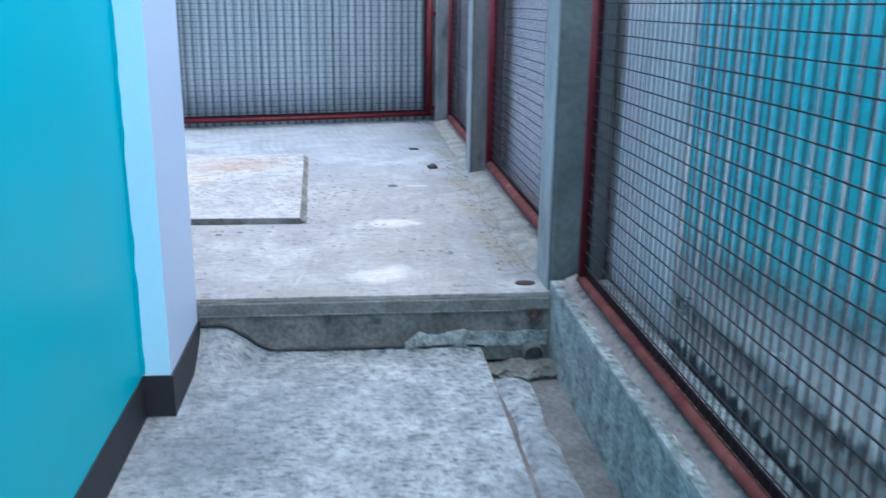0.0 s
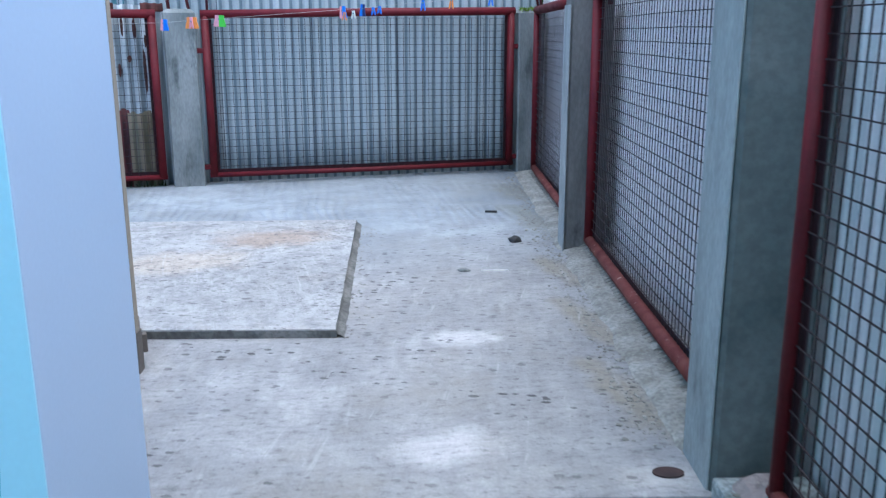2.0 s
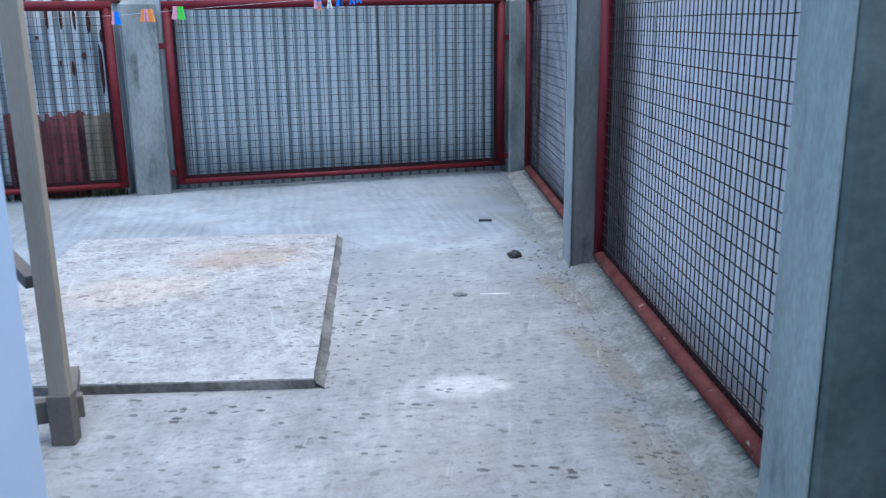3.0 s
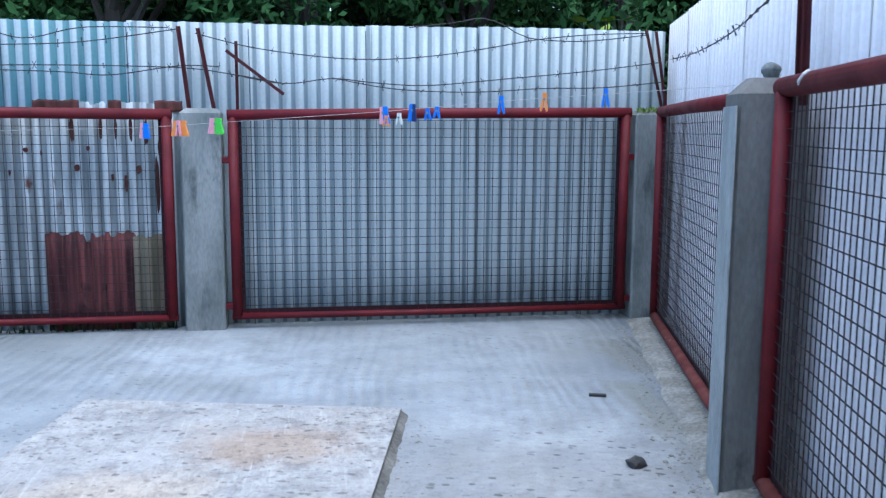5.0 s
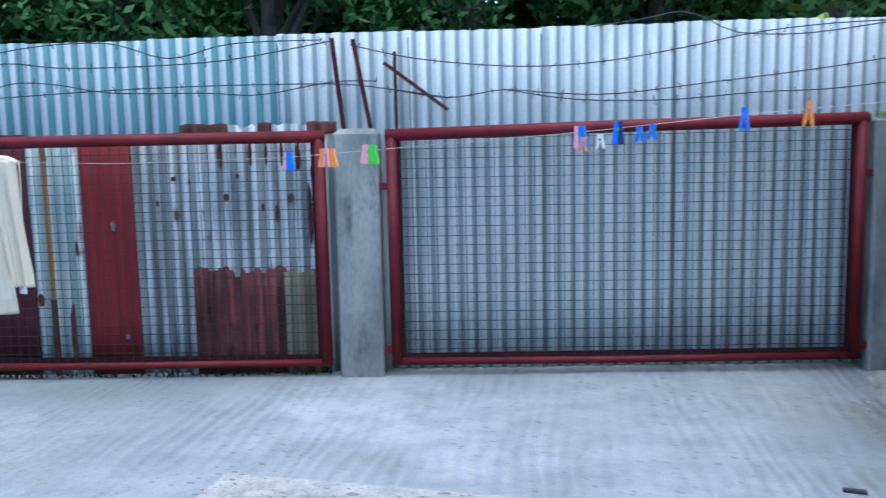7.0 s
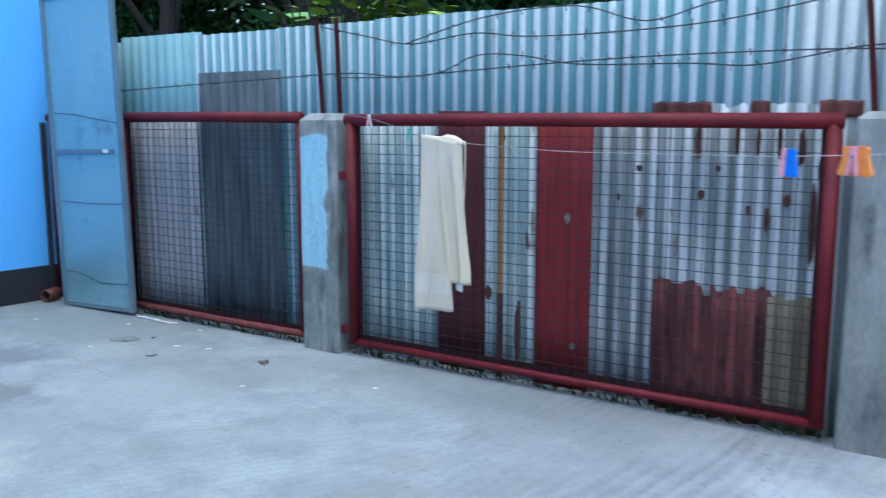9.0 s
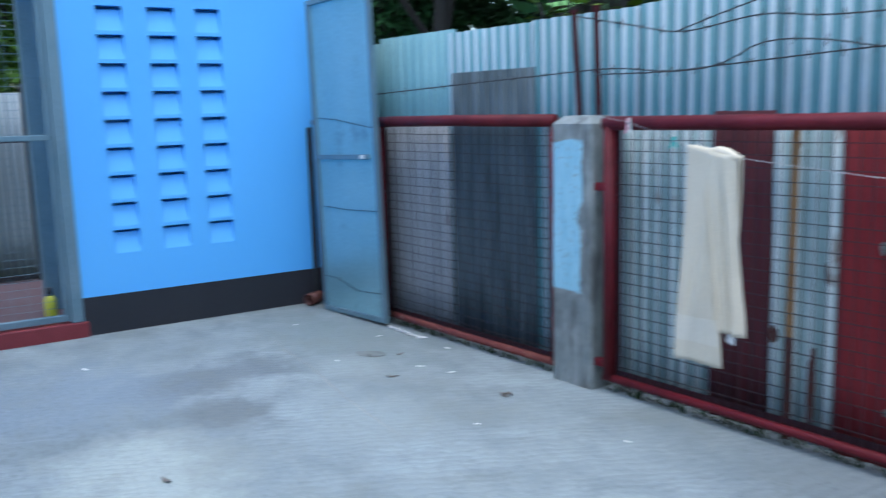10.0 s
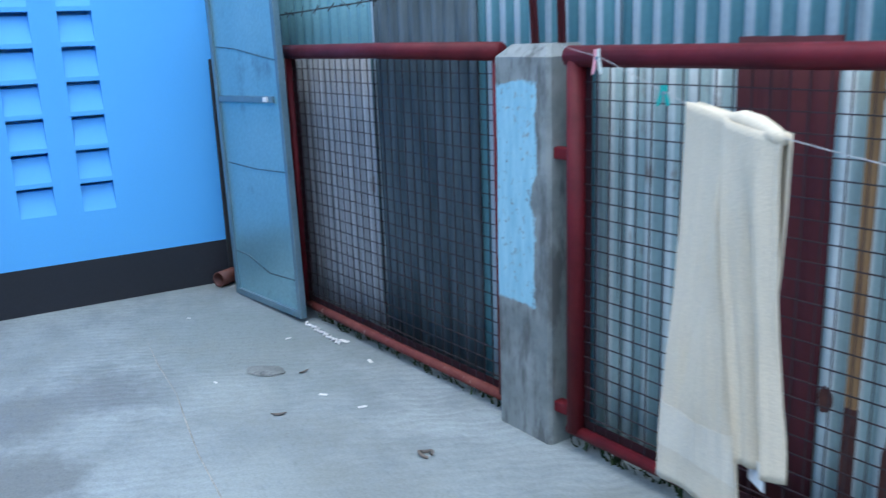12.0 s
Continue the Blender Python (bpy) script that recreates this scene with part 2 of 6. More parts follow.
def galvanised(name, c1, c2, rough=0.36, metal=0.75, rust=None, rust_at=0.66, streak=6.0, vary=0.25, flank=0.5, shade_tint=(0.34, 0.50, 0.52), cover=0.40):
    """Zinc-coated sheet: dull spangle, vertical streaks, rust where it is old; each sheet a little lighter or darker."""
    m, nt, b = base_mat(name)
    v = coords(nt, (1, 1, 0.12))
    s1 = noise_tex(nt, v, streak, 5, 0.6)
    s2 = noise_tex(nt, coords(nt), 2.2, 5, 0.6)
    sp = noise_tex(nt, coords(nt), 55, 2)
    col = mixc(nt, ramp(nt, s1, ((0.35, (0, 0, 0)), (0.68, (1, 1, 1)))), c1, c2)
    col = mixc(nt, 0.2, col, ramp(nt, sp, ((0.3, (0.5,) * 3), (0.7, (1, 1, 1)))), "MULTIPLY")
    # rib shading put into the colour: one flank of every rib darkened, broken by noise
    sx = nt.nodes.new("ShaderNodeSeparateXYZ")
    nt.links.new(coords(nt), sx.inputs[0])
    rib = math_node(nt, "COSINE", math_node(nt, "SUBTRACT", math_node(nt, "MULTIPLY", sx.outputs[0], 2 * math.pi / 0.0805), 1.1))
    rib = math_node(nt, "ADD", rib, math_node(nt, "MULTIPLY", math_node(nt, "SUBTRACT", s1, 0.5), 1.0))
    rib_shade = ramp(nt, math_node(nt, "MULTIPLY_ADD", rib, 0.5), ((cover, (0, 0, 0)), (cover + 0.26, (1, 1, 1))))
    col = mixc(nt, math_node(nt, "MULTIPLY", rib_shade, flank), col, mixc(nt, 1.0, col, shade_tint, "MULTIPLY"))
    oi = nt.nodes.new("ShaderNodeObjectInfo")
    k = math_node(nt, "MULTIPLY_ADD", oi.outputs["Random"], vary)
    k.node.inputs[2].default_value = 1 - vary / 2
    mul = nt.nodes.new("ShaderNodeVectorMath")
    mul.operation = "SCALE"
    nt.links.new(col, mul.inputs[0])
    nt.links.new(k, mul.inputs["Scale"])
    col = mul.outputs[0]
    met = None
    if rust:
        f = ramp(nt, mixc(nt, 0.45, s2, s1), ((rust_at, (0, 0, 0)), (rust_at + 0.05, (1, 1, 1))))
        col = mixc(nt, f, col, rust)
        met = math_node(nt, "MULTIPLY", math_node(nt, "SUBTRACT", 1.0, f), metal)
    nt.links.new(col, b.inputs["Base Color"])
    if met:
        nt.links.new(met, b.inputs["Metallic"])
    else:
        b.inputs["Metallic"].default_value = metal
    nt.links.new(ramp(nt, s2, ((0.3, (rough - 0.06,) * 3), (0.7, (rough + 0.14,) * 3))), b.inputs["Roughness"])
    b.inputs["Specular IOR Level"].default_value = 0.3
    bump(nt, b, mixc(nt, 0.3, s2, sp), 0.12, 0.006)
    return m


def leaf_mat(name, c1, c2):
    m, nt, b = base_mat(name)
    g = nt.nodes.new("ShaderNodeNewGeometry")
    col = ramp(nt, g.outputs["Random Per Island"], ((0.0, c1), (0.75, c2), (1.0, tuple(min(1, x * 1.6) for x in c2))))
    nt.links.new(col, b.inputs["Base Color"])
    b.inputs["Roughness"].default_value = 0.55
    b.inputs["Specular IOR Level"].default_value = 0.06
    b.inputs["Transmission Weight"].default_value = 0.0
    return m


M_SLAB = yard_concrete("slab_concrete", (0.38, 0.385, 0.385), (0.235, 0.24, 0.245),
                       ((0.42, 5.08, 0.20, 0.13, (0.54, 0.54, 0.54), 0.75), (0.10, 4.17, 0.22, 0.15, (0.54, 0.54, 0.54), 0.75),
                        (0.62, 3.83, 0.16, 0.12, (0.50, 0.49, 0.47), 0.5), (1.51, 7.2, 0.16, 0.7, (0.25, 0.24, 0.20), 0.75), (1.76, 8.2, 0.22, 0.7, (0.22, 0.21, 0.18), 0.75),
                        (0.795, 4.39, 0.11, 0.5, (0.25, 0.23, 0.18), 0.75), (0.99, 5.16, 0.10, 0.5, (0.25, 0.23, 0.18), 0.75), (1.19, 5.94, 0.11, 0.45, (0.25, 0.23, 0.18), 0.75),
                        (-5.1, 7.75, 0.35, 0.9, (0.17, 0.17, 0.18), 0.7), (-4.5, 7.6, 0.32, 0.30, (0.17, 0.165, 0.165), 0.7), (-4.0, 7.0, 0.70, 0.50, (0.46, 0.45, 0.415), 0.85),
                        (-5.3, 7.0, 0.8, 0.7, (0.28, 0.30, 0.34), 0.7), (-5.3, 8.7, 1.0, 0.6, (0.25, 0.26, 0.255), 0.8), (-3.9, 8.1, 0.5, 0.4, (0.36, 0.36, 0.35), 0.6), (-4.75, 8.45, 0.35, 0.22, (0.36, 0.36, 0.35), 0.7)))
M_PAD = concrete_floor("pad_concrete", (0.47, 0.46, 0.44), (0.31, 0.305, 0.295), (0.10, 0.095, 0.09), (0.40, 0.33, 0.26),
                       ((-0.20, 6.93, 0.45, 0.26, (0.36, 0.27, 0.20), 0.75), (-0.75, 6.5, 0.5, 0.3, (0.54, 0.44, 0.33), 0.5)), 0.37, mottle=0.5, flake=9.0, flecks=0.75)
M_LOW = concrete_floor("rough_concrete", (0.46, 0.50, 0.51), (0.16, 0.18, 0.195), (0.06, 0.07, 0.075), (0.36, 0.35, 0.32), ((-1.4, 2.9, 0.25, 0.5, (0.17, 0.18, 0.175), 0.7), (-0.75, 3.6, 0.5, 0.16, (0.22, 0.23, 0.22), 0.6)), 0.42, 1.0, 0.0, 11.0, 0.62, 24.0)
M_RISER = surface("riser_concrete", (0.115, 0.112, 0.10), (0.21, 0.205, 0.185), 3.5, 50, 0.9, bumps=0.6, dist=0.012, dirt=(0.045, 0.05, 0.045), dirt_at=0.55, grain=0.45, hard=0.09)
M_RISER_L = surface("step_edge_concrete", (0.14, 0.14, 0.13), (0.22, 0.22, 0.205), 5, 60, 0.9, bumps=0.4, dist=0.006, dirt=(0.075, 0.08, 0.07), dirt_at=0.58, grain=0.4, hard=0.1)
M_RENDER = surface("pale_render", (0.42, 0.45, 0.43), (0.27, 0.30, 0.29), 9, 55, 0.9, bumps=0.9, dist=0.012, dirt=(0.105, 0.12, 0.11), dirt_scale=15, dirt_at=0.53, grain=0.6, hard=0.09)
M_KERB = surface("kerb_concrete", (0.34, 0.33, 0.29), (0.24, 0.23, 0.20), 6, 60, 0.9, bumps=0.6, dist=0.01, dirt=(0.15, 0.13, 0.10), dirt_scale=8, dirt_at=0.58, grain=0.45, hard=0.09)
M_POST_PALE = surface("pale_post_face", (0.37, 0.40, 0.39), (0.27, 0.295, 0.285), 4, 60, 0.9, bumps=0.5, dist=0.008, stretch=(1.6, 1.6, 0.6), dirt=(0.16, 0.17, 0.165), dirt_scale=5, dirt_at=0.6, grain=0.28, hard=0.14)
M_MUD = surface("channel_mud", (0.11, 0.105, 0.10), (0.19, 0.18, 0.17), 4, 50, 0.8, bumps=0.6, dist=0.015, grain=0.45, hard=0.09)
M_POST = surface("post_concrete", (0.135, 0.15, 0.142), (0.25, 0.26, 0.245), 3, 45, 0.88, bumps=0.4, dist=0.008, stretch=(1.6, 1.6, 0.55), dirt=(0.075, 0.085, 0.082), dirt_scale=4.2, dirt_at=0.53, vary=0.15, grain=0.28, hard=0.14)
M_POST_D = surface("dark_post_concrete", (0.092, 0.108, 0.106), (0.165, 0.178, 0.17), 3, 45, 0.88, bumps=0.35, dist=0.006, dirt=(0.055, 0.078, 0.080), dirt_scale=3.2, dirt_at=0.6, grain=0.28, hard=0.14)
M_POST_B = surface("brown_post_concrete", (0.105, 0.105, 0.098), (0.18, 0.175, 0.165), 3, 45, 0.88, bumps=0.35, dist=0.006, stretch=(1.6, 1.6, 0.6), dirt=(0.06, 0.062, 0.058), dirt_scale=4, dirt_at=0.56, grain=0.28, hard=0.14)
M_TURQ = surface("turquoise_paint", (0.004, 0.40, 0.47), (0.004, 0.44, 0.51), 1.2, 90, 0.42, bumps=0.05, dist=0.003, grain=0.05)
M_BLUE = surface("sky_blue_paint", (0.135, 0.465, 0.89), (0.15, 0.49, 0.91), 0.8, 90, 0.5, bumps=0.06, dist=0.003, grain=0.05)
M_WHITE = surface("white_paint", (0.48, 0.575, 0.71), (0.51, 0.605, 0.73), 1.5, 80, 0.5, bumps=0.06, dist=0.003, grain=0.05)
M_PALE = surface("pale_blue_paint", (0.50, 0.80, 0.92), (0.54, 0.82, 0.93), 1.5, 80, 0.5, bumps=0.06, dist=0.003, grain=0.05)
M_BLACK = surface("black_base_paint", (0.014, 0.014, 0.018), (0.022, 0.022, 0.027), 2, 60, 0.6, bumps=0.15, dirt=(0.04, 0.04, 0.04), dirt_at=0.68)
M_RED = surface("red_oxide_paint", (0.145, 0.010, 0.015), (0.085, 0.006, 0.010), 7, 80, 0.55, bumps=0.2, dirt=(0.045, 0.012, 0.012), dirt_scale=11, dirt_at=0.62, vary=0.25, spec=0.25)
M_RED_WORN = surface("worn_red_paint", (0.21, 0.062, 0.047), (0.11, 0.020, 0.020), 9, 90, 0.7, bumps=0.4, dirt=(0.46, 0.36, 0.30), dirt_scale=24, dirt_at=0.63, spec=0.25)
M_WIRE = surface("wire_steel", (0.016, 0.013, 0.016), (0.045, 0.022, 0.024), 12, 90, 0.6, 0.2, bumps=0.1)
M_BARB = surface("barbed_steel", (0.022, 0.026, 0.032), (0.05, 0.045, 0.045), 12, 90, 0.7, 0.2, bumps=0.1)
M_BAR = surface("angle_bar_red", (0.045, 0.010, 0.013), (0.085, 0.014, 0.016), 6, 70, 0.7, bumps=0.2, spec=0.25)
M_BAR_D = surface("dark_inner_bar", (0.018, 0.007, 0.009), (0.035, 0.009, 0.012), 6, 70, 0.75, bumps=0.2, spec=0.2)
M_SHEET = galvanised("zinc_sheet", (0.28, 0.35, 0.38), (0.44, 0.50, 0.53), 0.52, 0.05, flank=1.0, shade_tint=(0.26, 0.52, 0.56))
M_SHEET_B = galvanised("grey_zinc_sheet", (0.345, 0.395, 0.40), (0.475, 0.515, 0.52), 0.55, 0.03, flank=1.0, shade_tint=(0.42, 0.49, 0.54), cover=0.62)
M_SHEET_N = galvanised("shiny_zinc_sheet", (0.80, 0.84, 0.86), (0.90, 0.92, 0.93), 0.16, 0.88, flank=0.35)
M_SHEET_W = galvanised("white_zinc_sheet", (0.76, 0.75, 0.75), (0.88, 0.86, 0.86), 0.45, 0.05, flank=0.35, shade_tint=(0.58, 0.57, 0.58))
M_SHEET_T = galvanised("teal_zinc_sheet", (0.13, 0.27, 0.30), (0.19, 0.34, 0.36), 0.5, 0.1, flank=0.0)
M_SHEET_D = galvanised("dark_grey_sheet", (0.040, 0.060, 0.070), (0.115, 0.145, 0.16), 0.6, 0.05, flank=0.25, streak=14)
M_SHEET_R = galvanised("red_painted_sheet", (0.17, 0.014, 0.018), (0.23, 0.022, 0.025), 0.7, 0.0, rust=(0.16, 0.12, 0.10), rust_at=0.70, flank=0.15, shade_tint=(0.5, 0.5, 0.5))
M_SHEET_M = galvanised("maroon_sheet", (0.055, 0.011, 0.015), (0.105, 0.018, 0.022), 0.7, 0.0, rust=(0.03, 0.016, 0.018), rust_at=0.60, flank=0.15, shade_tint=(0.5, 0.5, 0.5))
M_SHEET_O = galvanised("old_stained_sheet", (0.24, 0.27, 0.28), (0.60, 0.63, 0.63), 0.5, 0.05, rust=(0.09, 0.04, 0.032), rust_at=0.60, flank=0.9, shade_tint=(0.38, 0.42, 0.44), streak=11)
M_SHEET_L = galvanised("dull_grey_sheet", (0.25, 0.265, 0.275), (0.45, 0.455, 0.465), 0.45, 0.1, rust=(0.10, 0.075, 0.07), rust_at=0.64, flank=0.6, shade_tint=(0.5, 0.52, 0.53))
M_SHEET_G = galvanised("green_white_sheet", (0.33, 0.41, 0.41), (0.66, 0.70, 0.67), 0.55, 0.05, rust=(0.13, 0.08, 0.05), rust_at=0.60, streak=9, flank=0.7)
M_RUST = galvanised("rusted_sheet", (0.045, 0.011, 0.013), (0.24, 0.065, 0.06), 0.65, 0.0, rust=(0.018, 0.010, 0.011), rust_at=0.56, streak=9)
M_KHAKI = galvanised("khaki_rust_sheet", (0.13, 0.10, 0.06), (0.22, 0.19, 0.14), 0.8, 0.0, rust=(0.16, 0.07, 0.04), rust_at=0.56)
M_GATE = surface("gate_sheet_steel", (0.25, 0.45, 0.49), (0.36, 0.57, 0.60), 1.4, 60, 0.34, 0.5, bumps=0.08, dirt=(0.15, 0.23, 0.27), dirt_scale=2.0, dirt_at=0.58)
M_GFRAME = surface("gate_frame_steel", (0.15, 0.24, 0.28), (0.21, 0.30, 0.34), 4, 60, 0.45, 0.4, bumps=0.1, dirt=(0.2, 0.2, 0.22), dirt_at=0.66)
M_TOWEL = surface("cream_terry", (0.66, 0.565, 0.41), (0.71, 0.62, 0.465), 4, 260, 0.95, bumps=0.6, dist=0.004, spec=0.1)
M_TOWEL_W = surface("white_terry", (0.69, 0.61, 0.47), (0.73, 0.655, 0.515), 4, 260, 0.95, bumps=0.6, dist=0.004, spec=0.1)
M_WOOD = surface("weathered_timber", (0.30, 0.24, 0.17), (0.38, 0.31, 0.23), 3, 60, 0.8, bumps=0.4, stretch=(6, 6, 0.6), dirt=(0.16, 0.13, 0.10), dirt_at=0.64)
M_WOOD_D = surface("dark_timber", (0.12, 0.10, 0.085), (0.18, 0.15, 0.12), 3, 60, 0.85, bumps=0.4)
M_STRING = surface("white_string", (0.72, 0.70, 0.66), (0.80, 0.78, 0.74), 9, 80, 0.7)
M_LINE = surface("grey_string", (0.42, 0.41, 0.39), (0.55, 0.53, 0.50), 9, 80, 0.8)
M_PVC = surface("orange_pipe", (0.12, 0.036, 0.022), (0.09, 0.026, 0.018), 6, 60, 0.6)
M_DARK = surface("black_debris", (0.02, 0.02, 0.022), (0.035, 0.033, 0.03), 9, 60, 0.7, bumps=0.3)
M_SOIL = surface("soil", (0.10, 0.09, 0.07), (0.07, 0.08, 0.045), 3, 40, 0.95, bumps=0.8, dist=0.03)
M_TILE = surface("red_floor_paint", (0.085, 0.045, 0.05), (0.11, 0.058, 0.06), 2, 50, 0.55)
M_BARK = surface("bark", (0.045, 0.038, 0.03), (0.025, 0.022, 0.019), 4, 30, 0.95, bumps=0.8, dist=0.03, stretch=(1, 1, 0.3))
M_LEAF = leaf_mat("leaf_green", (0.012, 0.036, 0.012), (0.040, 0.10, 0.034))
M_LEAF_D = leaf_mat("leaf_dark", (0.007, 0.021, 0.008), (0.022, 0.054, 0.022))
M_LEAF_Y = leaf_mat("leaf_fresh", (0.08, 0.16, 0.02), (0.20, 0.28, 0.05))


def plain(name, c, rough=0.4):
    return surface(name, c, tuple(x * 0.88 for x in c), 8, 90, rough, bumps=0.05)


M_PEG = {"blue": plain("blue_plastic", (0.015, 0.19, 0.75)), "orange": plain("orange_plastic", (0.90, 0.30, 0.06)),
         "green": plain("green_plastic", (0.12, 0.62, 0.06)), "pink": plain("pink_plastic", (0.85, 0.38, 0.42)),
         "white": plain("white_plastic", (0.75, 0.78, 0.70)), "teal": plain("teal_plastic", (0.03, 0.42, 0.36)),
         "navy": plain("navy_plastic", (0.012, 0.03, 0.14))}
M_YELLOW = plain("yellow_plastic", (0.62, 0.60, 0.04))

# ---- builders ----


def part(name, bm, material, parent=None, label="", smooth=False):
    me = bpy.data.meshes.new(name)
    bm.to_mesh(me)
    bm.free()
    me.materials.append(material)
    if smooth:
        for p in me.polygons:
            p.use_smooth = True
    ob = new(name, me)
    ob.parent = parent
    if label:
        ob["label"] = label
    return ob


def thing(name, label, category, m=None, group="", kind=""):
    ob = new(name)
    ob.empty_display_size = 0.1
    if m is not None:
        ob.matrix_basis = m
    return tagged(ob, label, category, group, kind)


def solo(name, bm, material, label, category, m=None, group="", kind="", smooth=False):
    ob = part(name, bm, material, None, "", smooth)
    if m is not None:
        ob.matrix_basis = m
    return tagged(ob, label, category, group, kind)


def box(bm, x0, x1, y0, y1, z0, z1, bevel=0.0, m=None):
    mat = Matrix.Translation(((x0 + x1) / 2, (y0 + y1) / 2, (z0 + z1) / 2)) @ Matrix.Diagonal((x1 - x0, y1 - y0, z1 - z0, 1))
    g = bmesh.ops.create_cube(bm, size=1.0, matrix=(m @ mat) if m else mat)
    if bevel:
        edges = list({e for v in g["verts"] for e in v.link_edges})
        bmesh.ops.bevel(bm, geom=edges, offset=bevel, segments=2, affect="EDGES", profile=0.6)
    return bm


def boxed(*a, **k):
    return box(bmesh.new(), *a, **k)


def tube(bm, pts, r, seg=8, caps=True):
    """A round bar along a polyline; r is a radius, or one for each point."""
    pts = [Vector(p) for p in pts]
    rs = r if isinstance(r, (list, tuple)) else [r] * len(pts)
    rings = []
    ref = None
    for i, p in enumerate(pts):
        a, b = pts[max(0, i - 1)], pts[min(len(pts) - 1, i + 1)]
        d = (b - a).normalized()
        if ref is None:
            ref = d.orthogonal().normalized()
        ref = (ref - d * ref.dot(d)).normalized()
        o = d.cross(ref)
        rings.append([bm.verts.new(p + (ref * math.cos(t) + o * math.sin(t)) * rs[i]) for t in (2 * math.pi * k / seg for k in range(seg))])
    for A, B in zip(rings, rings[1:]):
        for k in range(seg):
            bm.faces.new((A[k], A[(k + 1) % seg], B[(k + 1) % seg], B[k]))
    if caps:
        bm.faces.new(rings[0][::-1])
        bm.faces.new(rings[-1])
    return bm


def tubed(pts, r, seg=8):
    return tube(bmesh.new(), pts, r, seg)


def prism(poly, z0, z1):
    bm = bmesh.new()
    lo = [bm.verts.new((x, y, z0)) for x, y in poly]
    hi = [bm.verts.new((x, y, z1)) for x, y in poly]
    bm.faces.new(hi)
    bm.faces.new(lo[::-1])
    n = len(poly)
    for k in range(n):
        bm.faces.new((lo[k], lo[(k + 1) % n], hi[(k + 1) % n], hi[k]))
    bmesh.ops.recalc_face_normals(bm, faces=bm.faces)
    return bm


def corrugated(x0, x1, z0, z1, y, pitch=0.0805, amp=0.0115, jag=0.0, seed=0, square=0.0, gap=0.003):
    """A wavy sheet along local x, facing -y, with its own thickness; jag: rotten, uneven top edge."""
    rnd = random.Random(seed)
    n = max(2, int((x1 - x0) / pitch * 8))
    rows = 4
    bm = bmesh.new()
    grid = []
    top = z1
    lay = []
    tops = []
    for i in range(n + 1):
        if jag and i % 3 == 0:
            top = z1 - abs(rnd.gauss(0, jag))
        tops.append(top + 0.004 * noise.noise((i * 0.13, seed, 0)))
    for off in (0.0, gap):
        cols = []
        for i in range(n + 1):
            x = x0 + (x1 - x0) * i / n
            w = math.sin(2 * math.pi * x / pitch)
            if square:
                w = max(-1, min(1, w * square))
            else:
                w = max(-1, min(1, w * 1.35 - 0.25))
            col = []
            for j in range(rows + 1):
                z = z0 + (tops[i] - z0) * j / rows
                wob = 0.006 * noise.noise((x * 1.1, z * 1.3, seed * 7.1))
                col.append(bm.verts.new((x, y + off + amp * w + wob, z)))
            cols.append(col)
        lay.append(cols)
    for s, cols in enumerate(lay):
        for i in range(n):
            for j in range(rows):
                q = (cols[i][j], cols[i + 1][j], cols[i + 1][j + 1], cols[i][j + 1])
                bm.faces.new(q if s == 0 else q[::-1])
    a, b = lay
    for i in range(n):
        bm.faces.new((a[i][rows], a[i + 1][rows], b[i + 1][rows], b[i][rows]))
        bm.faces.new((b[i][0], b[i + 1][0], a[i + 1][0], a[i][0]))
    for i in (0, n):
        for j in range(rows):
            bm.faces.new((a[i][j], a[i][j + 1], b[i][j + 1], b[i][j]))
    return bm


def wire_mesh(x0, x1, z0, z1, y, pitch=0.0545, r=0.0023, across=None):
    """A welded grid with slightly bent wires; across: the spacing of the upright wires, where it differs."""
    bm = bmesh.new()
    nx, nz = round((x1 - x0) / (across or pitch)), round((z1 - z0) / pitch)
    for i in range(nx + 1):
        x = x0 + (x1 - x0) * i / nx + 0.002 * noise.noise((i * 0.7, 1.3, z0))
        tube(bm, [(x, y, z0), (x + 0.003 * noise.noise((i, 3, 0)), y + 0.004 * noise.noise((i, 9, 0)), (z0 + z1) / 2), (x, y, z1)], r, 4, False)
    for j in range(nz + 1):
        z = z0 + (z1 - z0) * j / nz
        tube(bm, [(x0 + (x1 - x0) * k / 6, y - 2 * r, z + 0.004 * noise.noise((k * 0.9, j * 0.8, 2))) for k in range(7)], r, 4, False)
    return bm


